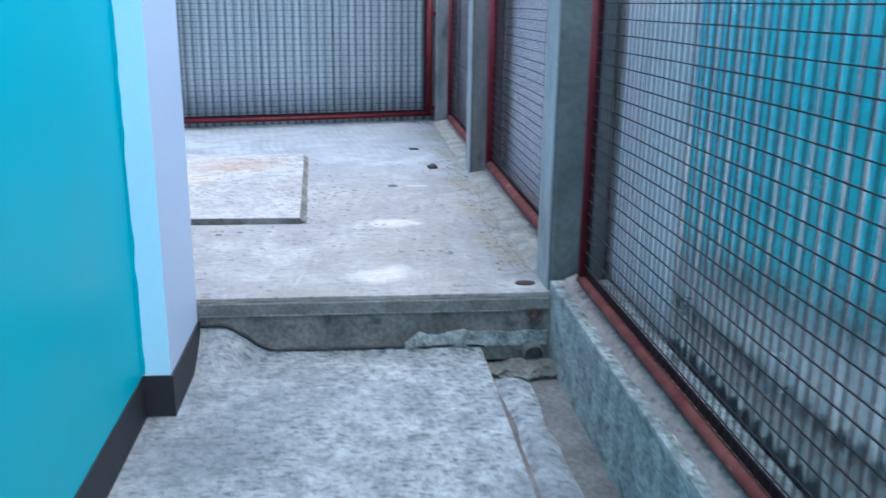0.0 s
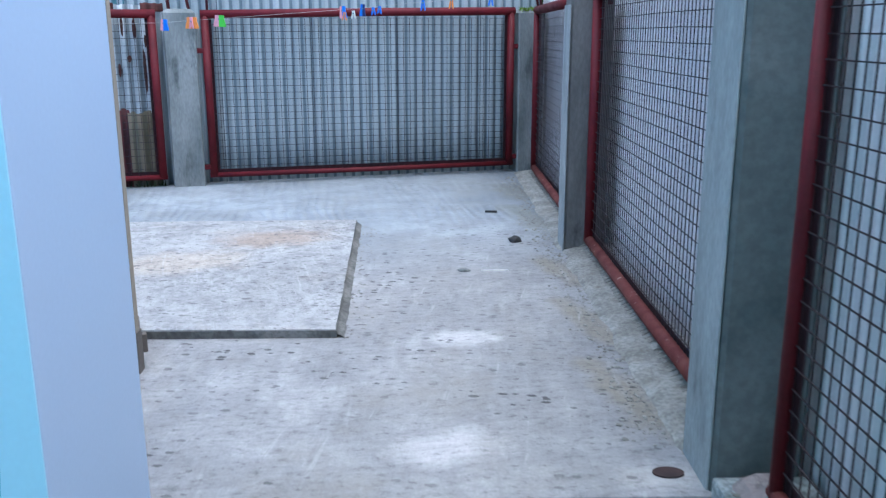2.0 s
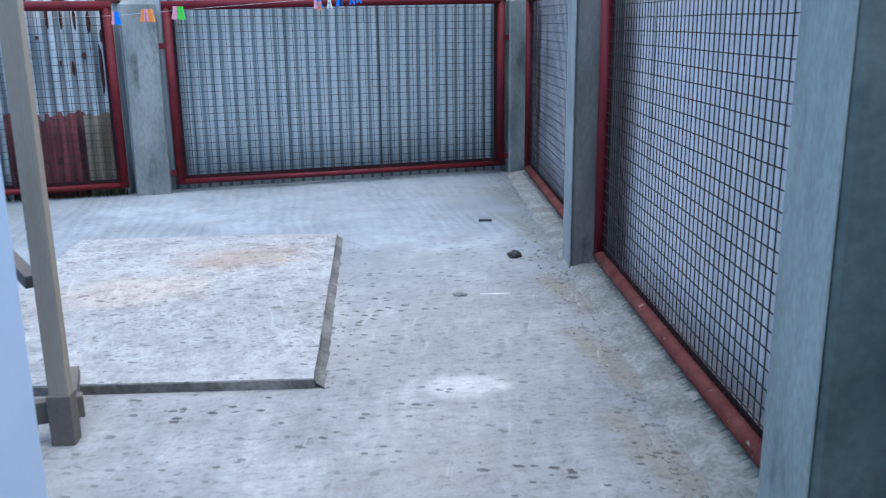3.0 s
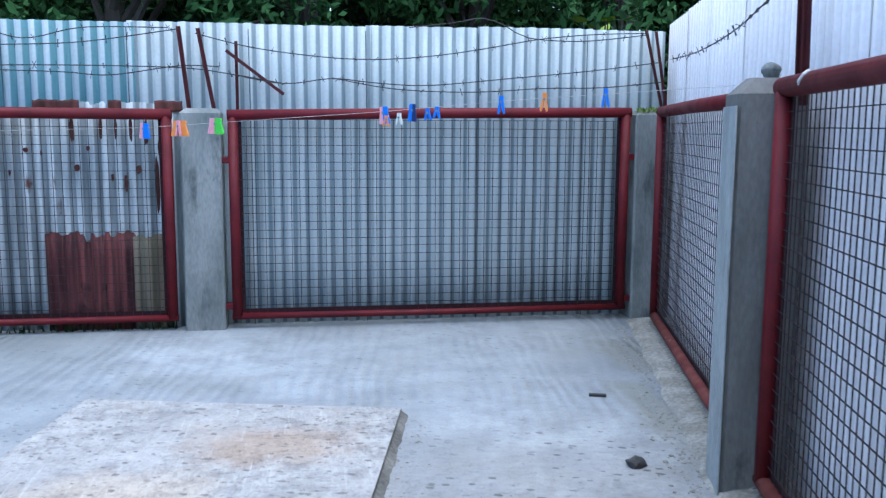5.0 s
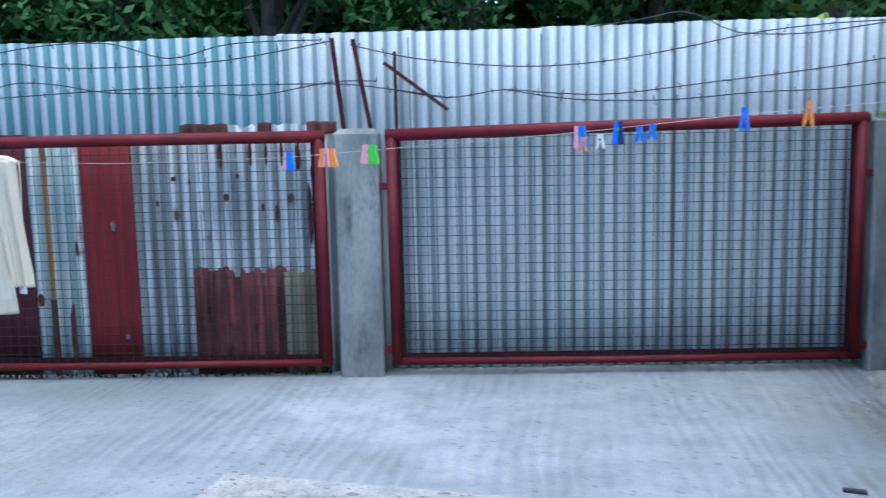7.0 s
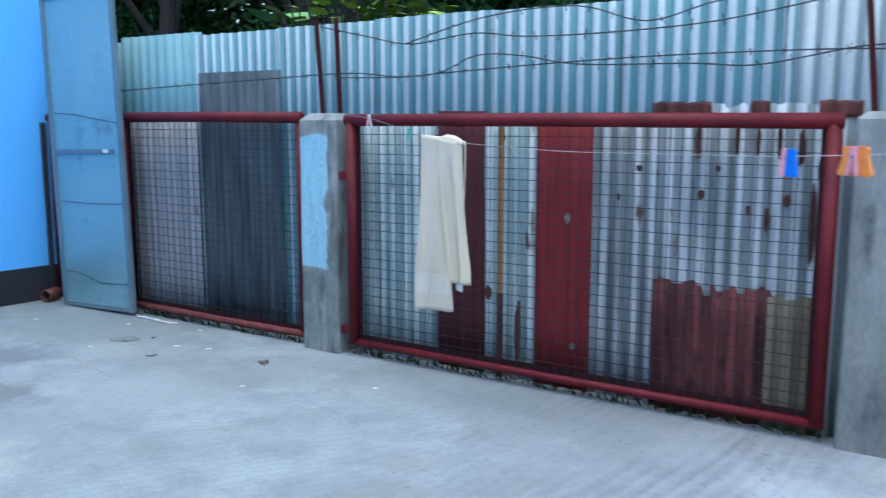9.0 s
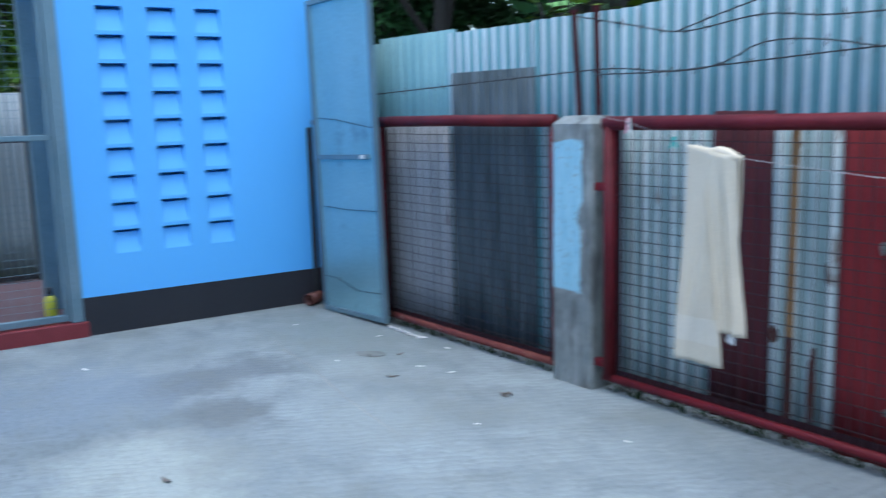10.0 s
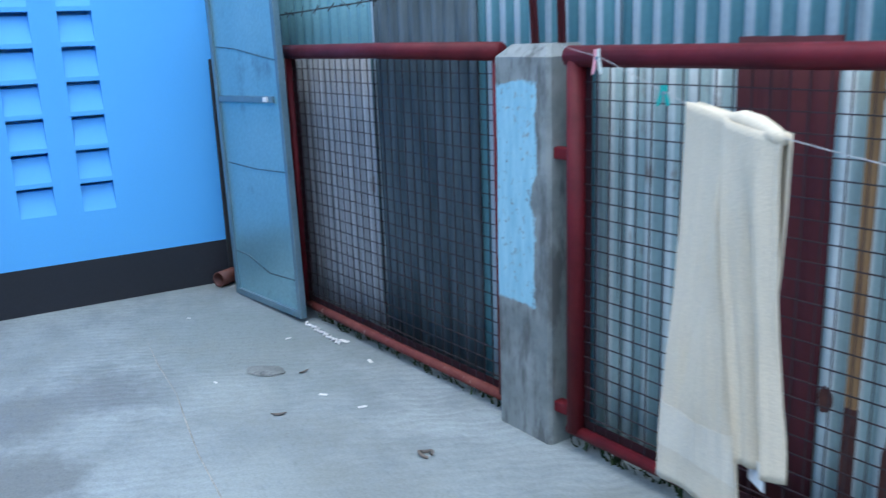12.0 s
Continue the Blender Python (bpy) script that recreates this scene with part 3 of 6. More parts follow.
def fence_panel(x0, x1, z0, z1, y, m=None, tilt=0.0, worn=False, r_top=0.034, r_side=0.032, r_bot=0.021, label="", lugs=(), sides=(True, True), across=None, ends=False):
    """A welded wire panel in a red pipe frame; local x along the fence, -y the side that faces the yard."""
    p = thing("mesh_fence", label or "square wire mesh fence bay in a red steel pipe frame", "fence", m, "wire mesh fence panels")
    zt0, zt1 = z1 - r_top, z1 - r_top + tilt
    zb = z0 + r_bot
    part("top_pipe", tubed([(x0, y, zt0), ((x0 + x1) / 2, y, (zt0 + zt1) / 2 + 0.004), (x1, y, zt1)], r_top, 14), M_RED, p, smooth=True)
    part("bottom_pipe", tubed([(x0, y, zb), ((x0 + x1) / 2, y, zb - 0.004), (x1, y, zb)], r_bot, 12), M_RED_WORN if worn else M_RED, p,
         "scuffed red pipe with bare patches" if worn else "", smooth=True)
    for on, x, zz in ((sides[0], x0 + r_side, zt0), (sides[1], x1 - r_side, zt1)):
        if on:
            part("side_pipe", tubed([(x, y, zb), (x, y, zz)], r_side, 12), M_RED, p, smooth=True)
    k = 1.8 * r_side
    for a in ((x0 + k, x0 + k + 0.026, zb + 0.046, zt0 - 0.03), (x1 - k - 0.026, x1 - k, zb + 0.046, zt1 - 0.03), (x0 + k, x1 - k, zb + 0.015, zb + 0.045)):
        part("flat_bar", boxed(a[0], a[1], y + 0.012, y + 0.018, a[2], a[3]), M_BAR_D, p, "thin dark red inner bar")
    part("wire_mesh", wire_mesh(x0 + k, x1 - k, zb + 0.015, z1 - 2 * r_top + 0.01 + min(tilt, 0), y + 0.008, across=across), M_WIRE, p, "dark steel wire grid")
    if ends:
        bm = bmesh.new()
        n = int((x1 - x0) / across)
        for i in range(n + 1):
            x = x0 + (x1 - x0) * i / n + 0.006 * noise.noise((i * 3.1, 4, 0))
            e = 0.016 + 0.012 * noise.noise((i * 1.7, 9, 2))
            tube(bm, [(x, y - 0.3 * r_bot, zb - 0.9 * r_bot), (x + 0.004, y - r_bot - e, zb - r_bot - 0.012)], [0.0035, 0.0022], 4)
        tagged(part("wire_end", bm, M_KERB, p, "cement-covered wire ends along the bottom pipe"), kind="stuff")
    for x, z in lugs:
        part("hinge_lug", boxed(x - 0.035, x + 0.035, y - 0.02, y + 0.02, z - 0.02, z + 0.02, 0.006), M_RED, p)
    return p


def fence_post(x0, x1, y0, y1, z0, z1, m=None, material=None, label="", chamfer=0.03):
    """A cast concrete post with a chamfered head and slightly uneven arrises."""
    bm = bmesh.new()
    rings = []
    levels = [z0, z0 + (z1 - z0) * 0.25, z0 + (z1 - z0) * 0.5, z0 + (z1 - z0) * 0.75, z1 - chamfer, z1]
    for z in levels:
        i = chamfer if z == z1 else 0.0
        c = 0.012
        pts = [(x0 + i + c, y0 + i), (x1 - i - c, y0 + i), (x1 - i, y0 + i + c), (x1 - i, y1 - i - c), (x1 - i - c, y1 - i), (x0 + i + c, y1 - i), (x0 + i, y1 - i - c), (x0 + i, y0 + i + c)]
        rings.append([bm.verts.new((x + 0.005 * noise.noise((x * 9, y * 9, z * 5)), y + 0.005 * noise.noise((y * 9, z * 5, x * 9)), z)) for x, y in pts])
    for A, B in zip(rings, rings[1:]):
        for k in range(8):
            bm.faces.new((A[k], A[(k + 1) % 8], B[(k + 1) % 8], B[k]))
    bm.faces.new(rings[-1])
    bm.faces.new(rings[0][::-1])
    return solo("fence_post", bm, material or M_POST, label or "grey cast concrete fence post with a chamfered top", "post", m, "concrete fence posts")


# ---- setting ----
HOUSE = pose(0.70, 3.69, 0, 0, 0, -14.3)
WEST = pose(-6.66, 6.65, 0, 0, 0, -5.5)

tagged(solo("ground", prism([(-400, -400), (400, -400), (400, 400), (-400, 400)], -0.9, -0.36), M_SOIL, "dark bare soil around the yard", "ground"), kind="structure")


def in_house(a, b):
    p = HOUSE @ Vector((a, b, 0))
    return p.x, p.y


def slab_mesh(poly, z0, z1, step=0.12):
    bm = prism(poly, z0, z1)
    top = [f for f in bm.faces if f.normal.z > 0.9]
    edges = list({e for f in bm.faces for e in f.edges if abs(e.verts[0].co.z - e.verts[1].co.z) < 1e-4 and e.verts[0].co.z > z1 - 1e-3})
    bmesh.ops.bevel(bm, geom=edges, offset=0.012, segments=2, affect="EDGES")
    return bm


slab_poly = [in_house(0.3, 0.0), in_house(-1.49, 0.0), in_house(-8.0, 0.0), (-6.9, 6.6), (-6.5, 9.5), (2.6, 9.5)]
solo("floor_yard", slab_mesh(slab_poly, -0.3, 0.0), M_SLAB, "pale cast concrete yard slab with trowel marks", "floor", kind="structure")
solo("floor_passage", prism([(-1.62, -7.0), (-0.295, -7.0), (-0.295, 0.02), (-1.62, 0.02)], -0.36, -0.25), M_LOW,
     "rough blotchy concrete passage floor", "floor", HOUSE, kind="structure")
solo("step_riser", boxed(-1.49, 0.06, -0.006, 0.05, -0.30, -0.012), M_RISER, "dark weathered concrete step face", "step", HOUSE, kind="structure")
solo("drain_channel", boxed(-0.30, 0.02, -7.0, 0.0, -0.4, -0.315), M_MUD, "shallow muddy drain channel beside the passage", "drain", HOUSE, kind="structure")
solo("wall_kerb", boxed(0.0, 0.26, -7.0, 0.03, -0.4, 0.05, 0.012), M_RENDER, "low pale rendered kerb wall under the fence", "wall", HOUSE, kind="structure")


def ragged_bed(name, b0, b1, a0, a1, z, h, material, label):
    """A lumpy strip of cement along the side fence."""
    bm = bmesh.new()
    n = int(abs(b1 - b0) / 0.025)
    prev = None
    for k in range(n + 1):
        bq = b0 + (b1 - b0) * k / n
        hh = h * (1 + 0.7 * noise.noise((bq * 9, 5, 0)))
        o = 0.03 * noise.noise((bq * 4, 9, 0)) + 0.012 * noise.noise((bq * 17, 3, 0))
        row = [bm.verts.new((a0 + o + (a1 - a0 - o) * f, bq, z + hh * g * (1 + 0.35 * noise.noise((bq * 21, f * 9, 1))))) for f, g in ((0, -0.3), (0.12, 0.35), (0.35, 0.8), (0.6, 1.0), (0.85, 1.1), (1.0, -0.3))]
        if prev:
            for i in range(5):
                bm.faces.new((row[i], row[i + 1], prev[i + 1], prev[i]))
        prev = row
    bmesh.ops.recalc_face_normals(bm, faces=bm.faces)
    return solo(name, bm, material, label, "kerb", HOUSE, kind="structure")


ragged_bed("fence_kerb", 0.25, 5.6, -0.03, 0.21, 0.0, 0.03, M_KERB, "narrow rough concrete kerb under the fence")

# passage side of the house
solo("wall_passage", boxed(-1.85, -1.60, -7.0, -0.55, -0.4, 3.0), M_TURQ, "turquoise painted house wall", "wall", HOUSE, kind="structure")
solo("wall_corner", boxed(-1.85, -1.50, -0.55, 0.0, -0.4, 3.0, 0.006), M_WHITE, "white painted house corner pillar", "wall", HOUSE, kind="structure")
solo("trim_corner", boxed(-1.60, -1.502, -0.556, -0.551, -0.09, 3.0), M_PALE, "pale blue face of the house corner pillar", "trim", HOUSE, kind="structure")
edge_z = [-0.085 + 3.08 * k / 110 for k in range(111)]
bm = bmesh.new()
cols = [[bm.verts.new((a, b, z)) for a, b in ((-1.60, -0.552), (-1.60, -0.5585), (-1.591 + 0.007 * noise.noise((z * 2.3, 3, 0)) + 0.006 * noise.noise((z * 11, 8, 0)), -0.5585), (-1.589 + 0.007 * noise.noise((z * 2.3, 3, 0)) + 0.006 * noise.noise((z * 11, 8, 0)), -0.552))] for z in edge_z]
for A, B in zip(cols, cols[1:]):
    for k in range(3):
        bm.faces.new((A[k], A[k + 1], B[k + 1], B[k]))
bmesh.ops.recalc_face_normals(bm, faces=bm.faces)
solo("trim_paint_edge", bm, M_TURQ, "uneven brushed edge of the turquoise paint", "trim", HOUSE, kind="structure")
solo("wall_yard", boxed(-8.2, -1.85, -0.25, 0.0, -0.4, 3.0), M_BLUE, "sky blue house wall facing the yard", "wall", HOUSE, kind="structure")
solo("baseboard_passage", boxed(-1.60, -1.594, -7.0, -0.556, -0.3, -0.09), M_BLACK, "black painted base band", "baseboard", HOUSE, kind="structure")
bm = bmesh.new()
box(bm, -1.60, -1.492, -0.562, -0.552, -0.3, -0.09)
box(bm, -1.500, -1.492, -0.552, -0.008, -0.3, -0.09)
solo("baseboard_corner", bm, M_BLACK, "black painted base band round the corner pillar", "baseboard", HOUSE, kind="structure")
# unseen eave, added to close the house above and shape the light
solo("ceiling_eave", boxed(-8.3, -1.45, -7.0, 0.2, 3.0, 3.12), M_WHITE, "unseen white eave added over the house walls", "ceiling", HOUSE, kind="structure")

# west wall with its doorway and louvre vents
VENT_S = ((1.085, 1.255), (1.415, 1.60), (1.74, 1.915))
VENT_Z = [(0.54 + 0.185 * k, 0.70 + 0.185 * k) for k in range(9)]


def west_wall():
    bm = bmesh.new()
    ss = sorted({-1.8, 0.0, 0.845, 2.9, *(v for p in VENT_S for v in p)})
    zs = sorted({-0.3, 0.1, 2.35, 3.2, *(v for p in VENT_Z for v in p)})
    T = 0.16

    def quad(*p):
        bm.faces.new([bm.verts.new(q) for q in p])

    for a, b in zip(ss, ss[1:]):
        for c, d in zip(zs, zs[1:]):
            door = a >= 0 and b <= 0.845 and 0.1 <= c < 2.35
            if door:
                continue
            quad((-T, b, c), (-T, a, c), (-T, a, d), (-T, b, d))
            if (a, b) in VENT_S and (c, d) in VENT_Z:
                D, g = 0.042, 0.022
                quad((0, a, c), (0, b, c), (-D, b, d - g), (-D, a, d - g))
                quad((-D, a, d - g), (-D, b, d - g), (-0.13, b, d - g), (-0.13, a, d - g))
                quad((0, b, d), (0, a, d), (-0.13, a, d), (-0.13, b, d))
                quad((-0.13, a, d - g), (-0.13, b, d - g), (-0.13, b, d), (-0.13, a, d))
                for s in (a, b):
                    quad((0, s, c), (-D, s, d - g), (-D, s, d), (0, s, d))
                    quad((-D, s, d - g), (-0.13, s, d - g), (-0.13, s, d), (-D, s, d))
            else:
                quad((0, a, c), (0, b, c), (0, b, d), (0, a, d))
    for s in (0.0, 0.845):
        quad((0, s, 0.1), (0, s, 2.35), (-T, s, 2.35), (-T, s, 0.1))
    quad((0, 0, 2.35), (0, 0.845, 2.35), (-T, 0.845, 2.35), (-T, 0, 2.35))
    quad((0, 0, 0.1), (0, 0.845, 0.1), (-T, 0.845, 0.1), (-T, 0, 0.1))
    bmesh.ops.remove_doubles(bm, verts=bm.verts, dist=1e-5)
    bmesh.ops.recalc_face_normals(bm, faces=bm.faces)
    return bm


solo("wall_west", west_wall(), M_BLUE, "sky blue house wall with louvred vent slots", "wall", WEST, kind="structure")
bm = bmesh.new()
box(bm, 0.0, 0.006, 0.845, 2.62, 0.0, 0.262)
box(bm, 0.0, 0.006, -1.8, 0.0, 0.0, 0.262)
solo("baseboard_west", bm, M_BLACK, "black painted base band on the blue wall", "baseboard", WEST, kind="structure")
solo("doorstep", boxed(-0.14, 0.03, -0.005, 0.87, -0.02, 0.105, 0.008), plain("red_step_paint", (0.22, 0.025, 0.03), 0.55), "dark red painted doorstep", "doorstep", WEST, kind="structure")

door = thing("door_1", "grey steel screen door with wire mesh", "door", WEST, kind="structure")
part("jamb", boxed(-0.11, 0.012, 0.0, 0.085, 0.105, 2.35, 0.004), M_GFRAME, door)
part("jamb", boxed(-0.11, 0.012, 0.765, 0.845, 0.105, 2.35, 0.004), M_GFRAME, door)
part("head", boxed(-0.11, 0.012, 0.085, 0.765, 2.27, 2.35, 0.004), M_GFRAME, door)
part("bottom_rail", boxed(-0.06, -0.02, 0.085, 0.765, 0.115, 0.16, 0.004), M_GFRAME, door)
part("middle_rail", boxed(-0.06, -0.02, 0.085, 0.765, 1.32, 1.355, 0.004), M_GFRAME, door)
part("stile", boxed(-0.06, -0.02, 0.087, 0.12, 0.16, 2.27, 0.003), M_GFRAME, door)
part("stile", boxed(-0.06, -0.02, 0.73, 0.763, 0.16, 2.27, 0.003), M_GFRAME, door)
bm = wire_mesh(0.12, 0.73, 0.16, 2.27, 0, 0.05, 0.0016, 0.10)
bm.transform(Matrix.Translation((-0.04, 0, 0)) @ pose(0, 0, 0, 0, 0, 90) @ Matrix.Diagonal((1, 1, 1, 1)))
part("wire_mesh", bm, M_GFRAME, door, "fine grey wire grid")

# back fence: posts
P2 = fence_post(-0.838, -0.592, 9.155, 9.39, -0.05, 1.40, label="grey concrete fence post in the middle of the back fence")
M_POST_BLUE, nt, b = base_mat("post_with_blue_paint")
v = coords(nt)
n1, n2 = noise_tex(nt, v, 5, 6, 0.65), noise_tex(nt, v, 45, 3)
conc = mixc(nt, ramp(nt, n1, ((0.35, (0, 0, 0)), (0.65, (1, 1, 1)))), (0.155, 0.172, 0.162), (0.275, 0.29, 0.27))
sx = nt.nodes.new("ShaderNodeSeparateXYZ")
nt.links.new(v, sx.inputs[0])
wob = math_node(nt, "MULTIPLY", math_node(nt, "SUBTRACT", n1, 0.5), 0.16)


def edge(sock, at, sign):
    d = math_node(nt, "ADD", math_node(nt, "MULTIPLY", math_node(nt, "SUBTRACT", sock, at), sign), wob)
    return math_node(nt, "MULTIPLY", d, 90.0, True)


mask = math_node(nt, "MULTIPLY", edge(sx.outputs[2], 0.50, 1), edge(sx.outputs[2], 1.27, -1))
mask = math_node(nt, "MULTIPLY", mask, edge(sx.outputs[0], -3.598, -1))
stain = noise_tex(nt, coords(nt, (1.6, 1.6, 0.4)), 6, 8, 0.7)
conc = mixc(nt, ramp(nt, stain, ((0.50, (0, 0, 0)), (0.60, (0.85,) * 3))), conc, (0.09, 0.09, 0.084))
brush = noise_tex(nt, coords(nt, (3, 3, 0.5)), 9, 6, 0.7)
paint = mixc(nt, ramp(nt, brush, ((0.40, (0, 0, 0)), (0.62, (1, 1, 1)))), (0.24, 0.45, 0.53), (0.34, 0.55, 0.61))
mask = math_node(nt, "MULTIPLY", mask, ramp(nt, n2, ((0.30, (0.2,) * 3), (0.40, (1, 1, 1)))))
nt.links.new(mixc(nt, mask, conc, paint), b.inputs["Base Color"])
b.inputs["Roughness"].default_value = 0.75
bump(nt, b, mixc(nt, 0.5, n1, n2), 0.35, 0.006)
fence_post(-3.81, -3.53, 9.15, 9.40, -0.05, 1.40, material=M_POST_BLUE, label="concrete fence post with a patch of pale blue paint", chamfer=0.04)
fence_post(2.10, 2.34, 9.15, 9.39, -0.05, 1.41, label="grey concrete post at the corner of two fences")
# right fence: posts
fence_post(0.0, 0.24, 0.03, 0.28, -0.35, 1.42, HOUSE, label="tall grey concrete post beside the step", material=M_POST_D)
fence_post(0.0, 0.23, 2.72, 2.93, -0.05, 1.455, HOUSE, label="grey concrete fence post with a rounded stone on top", material=M_POST_B, chamfer=0.055)

# back fence: panels
fence_panel(-0.552, 2.07, 0.06, 1.393, 9.19, tilt=0.036, lugs=((-0.58, 1.08), (-0.58, 0.15), (2.09, 1.1), (2.09, 0.14)))
fence_panel(-3.475, -0.888, 0.06, 1.395, 9.19, lugs=((-3.50, 1.05), (-3.50, 0.15)))
fence_panel(-5.50, -3.84, 0.045, 1.41, 9.21, r_side=0.018, worn=True)
fence_panel(-6.42, -5.53, 0.045, 1.41, 9.24, r_side=0.018, label="wire mesh panel mostly hidden behind the sheet gate")
# right fence: panels along the house's direction
RIGHT = HOUSE @ pose(0.135, 0, 0, 0, 0, -90)


def right_panel(b0, b1, z0, z1, off=0.0, **k):
    # local x runs towards the camera's start, -y faces the yard
    return fence_panel(-b1, -b0, z0, z1, off, RIGHT, across=0.0435, ends=True, **k)


right_panel(2.98, 5.42, 0.05, 1.43, worn=True, r_bot=0.03)
right_panel(0.32, 2.695, 0.05, 1.452, worn=True, r_bot=0.03)
right_panel(-2.5, -0.17, 0.10, 1.43, -0.05, worn=True, r_bot=0.02, r_side=0.02)
right_panel(-4.9, -2.55, 0.10, 1.43, -0.05, worn=True, r_bot=0.02, r_side=0.02)

# corrugated fences behind the panels
back = thing("corrugated_fence", "corrugated zinc sheet fence with patched and rusty sheets", "fence")
x = -4.86
k = 0
while x < 2.25:
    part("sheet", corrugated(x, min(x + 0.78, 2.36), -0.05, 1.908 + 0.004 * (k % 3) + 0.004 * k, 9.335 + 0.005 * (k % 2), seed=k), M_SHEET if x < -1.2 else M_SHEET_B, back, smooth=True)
    if k:
        # a thin dark tube draws the shadow line at each lap
        y = 9.335 - 0.0115 - 0.004
        part("lap_seam", tubed([(x, y, 0.0), (x + 0.004, y, 1.0), (x, y, 1.90)], 0.0028, 5), M_SHEET_D, back, "shadow line drawn where two sheets lap")
    x += 0.74
    k += 1
for s, (a, b, z1, y, mt, lab) in enumerate((
        (-6.45, -5.60, 1.90, 9.345, M_SHEET_T, "pale teal ribbed sheet"), (-5.66, -4.82, 1.93, 9.34, M_SHEET_T, "pale teal ribbed sheet"))):
    part("sheet", corrugated(a, b, -0.05, z1, y, seed=20 + s, square=2.0, pitch=0.09), mt, back, lab, smooth=True)
for s, (a, b, z0, z1, y, mt, jag, amp, lab) in enumerate((
        (-4.83, -4.10, 0.0, 1.665, 9.315, M_SHEET_D, 0.0, 0.007, "dark grey weathered sheet"),
        (-5.80, -4.845, 0.0, 1.345, 9.306, M_SHEET_L, 0.0, 0.010, "dull lilac-grey sheet"),
        (-3.46, -2.93, 0.0, 1.38, 9.315, M_SHEET_G, 0.0, 0.011, "pale green-grey sheet"),
        (-2.93, -2.635, 0.0, 1.41, 9.305, M_SHEET_M, 0.0, 0.005, "dark maroon painted sheet"),
        (-2.64, -2.31, 0.0, 1.37, 9.300, M_SHEET_G, 0.0, 0.011, "pale sheet with an orange rust streak"),
        (-2.325, -2.015, 0.0, 1.37, 9.290, M_SHEET_R, 0.0, 0.005, "red painted sheet"),
        (-2.03, -1.55, 0.0, 1.36, 9.305, M_SHEET_O, 0.0, 0.011, "old stained zinc sheet"),
        (-1.72, -0.84, 0.0, 1.438, 9.295, M_SHEET_O, 0.008, 0.011, "old zinc sheet with rusted nail holes"),
        (-1.69, -1.14, -0.02, 0.635, 9.270, M_RUST, 0.035, 0.012, "low maroon rusted sheet with a ragged top"),
        (-1.16, -0.93, -0.02, 0.615, 9.265, M_KHAKI, 0.02, 0.012, "low khaki rusted sheet"))):
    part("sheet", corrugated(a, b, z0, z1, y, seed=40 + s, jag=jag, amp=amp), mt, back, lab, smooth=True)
right_wall = thing("corrugated_fence", "whitish corrugated zinc sheet fence behind the side panels", "fence", HOUSE @ pose(0.285, 0, 0, 0, 0, -90))
b = -6.2
k = 0
while b < 7.0:
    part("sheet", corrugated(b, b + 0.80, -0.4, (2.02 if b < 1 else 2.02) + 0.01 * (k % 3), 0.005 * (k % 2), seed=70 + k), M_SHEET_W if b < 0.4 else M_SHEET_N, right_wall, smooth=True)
    b += 0.76
    k += 1

# floor pad
PAD = [(-0.09, 5.22), (0.35, 7.34), (-1.08, 7.66), (-1.50, 5.57)]
pad = thing("concrete_pad", "raised pale concrete pad with brown stains", "concrete pad")
# sides in the dark riser tone, darker than the pale top
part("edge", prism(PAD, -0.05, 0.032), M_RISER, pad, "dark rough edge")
ragged = []
for (xa, ya), (xb, yb) in zip(PAD, PAD[1:] + PAD[:1]):
    for k in range(40):
        f = k / 40
        x, y = xa + (xb - xa) * f, ya + (yb - ya) * f
        w = 0.004 + 0.007 * abs(noise.noise((x * 9, y * 9, 0)))
        ragged.append((x + (w if x < -0.7 else -w) * 0.7, y + (w if y < 6.4 else -w)))
part("slab", prism(ragged, 0.03, 0.037), M_PAD, pad)

# dark rough strip on the floor along the pad's east edge
bm = bmesh.new()
prev = None
for k in range(61):
    f = k / 60
    x, y = PAD[0][0] + (PAD[1][0] - PAD[0][0]) * f, PAD[0][1] + (PAD[1][1] - PAD[0][1]) * f
    wide = 0.034 + 0.010 * noise.noise((k * 0.5, 2, 0)) + 0.006 * noise.noise((k * 1.7, 5, 0))
    row = [bm.verts.new((x + o, y - 0.2 * o, z + 0.004 * noise.noise((k * 0.9, o * 60, 1)))) for o, z in ((-0.004, 0.024), (0.3 * wide, 0.014), (0.7 * wide, 0.006), (wide, -0.003))]
    if prev:
        for i in range(3):
            bm.faces.new((prev[i], row[i], row[i + 1], prev[i + 1]))
    prev = row
bmesh.ops.recalc_face_normals(bm, faces=bm.faces)
part("edge_strip", bm, M_RISER, pad, "dark rough strip along one edge")

# gate
gate = thing("metal_gate", "open blue-grey sheet steel gate leaf standing against the fence", "gate")
gate.matrix_basis = pose(-6.13, 9.10, 0.003, 0, -1.6, 2.0) @ Matrix.Diagonal((0.965, 1, 0.99, 1))
part("sheet", boxed(0.03, 0.77, -0.004, 0.004, 0.03, 2.22), M_GATE, gate)
for n_, a in (("stile", (0.0, 0.035, 0.0, 2.25)), ("stile", (0.765, 0.80, 0.0, 2.25)), ("rail", (0.035, 0.765, 0.0, 0.035)), ("rail", (0.035, 0.765, 2.215, 2.25))):
    part(n_, boxed(a[0], a[1], -0.02, 0.015, a[2], a[3], 0.004), M_GFRAME, gate)
part("rail", boxed(0.035, 0.70, -0.016, -0.003, 1.12, 1.155, 0.004), M_GFRAME, gate)

# ---- clothes line, towel and pegs ----
LINE_A, LINE_B = Vector((-3.46, 9.14, 1.395)), Vector((1.40, 6.41, 1.425))


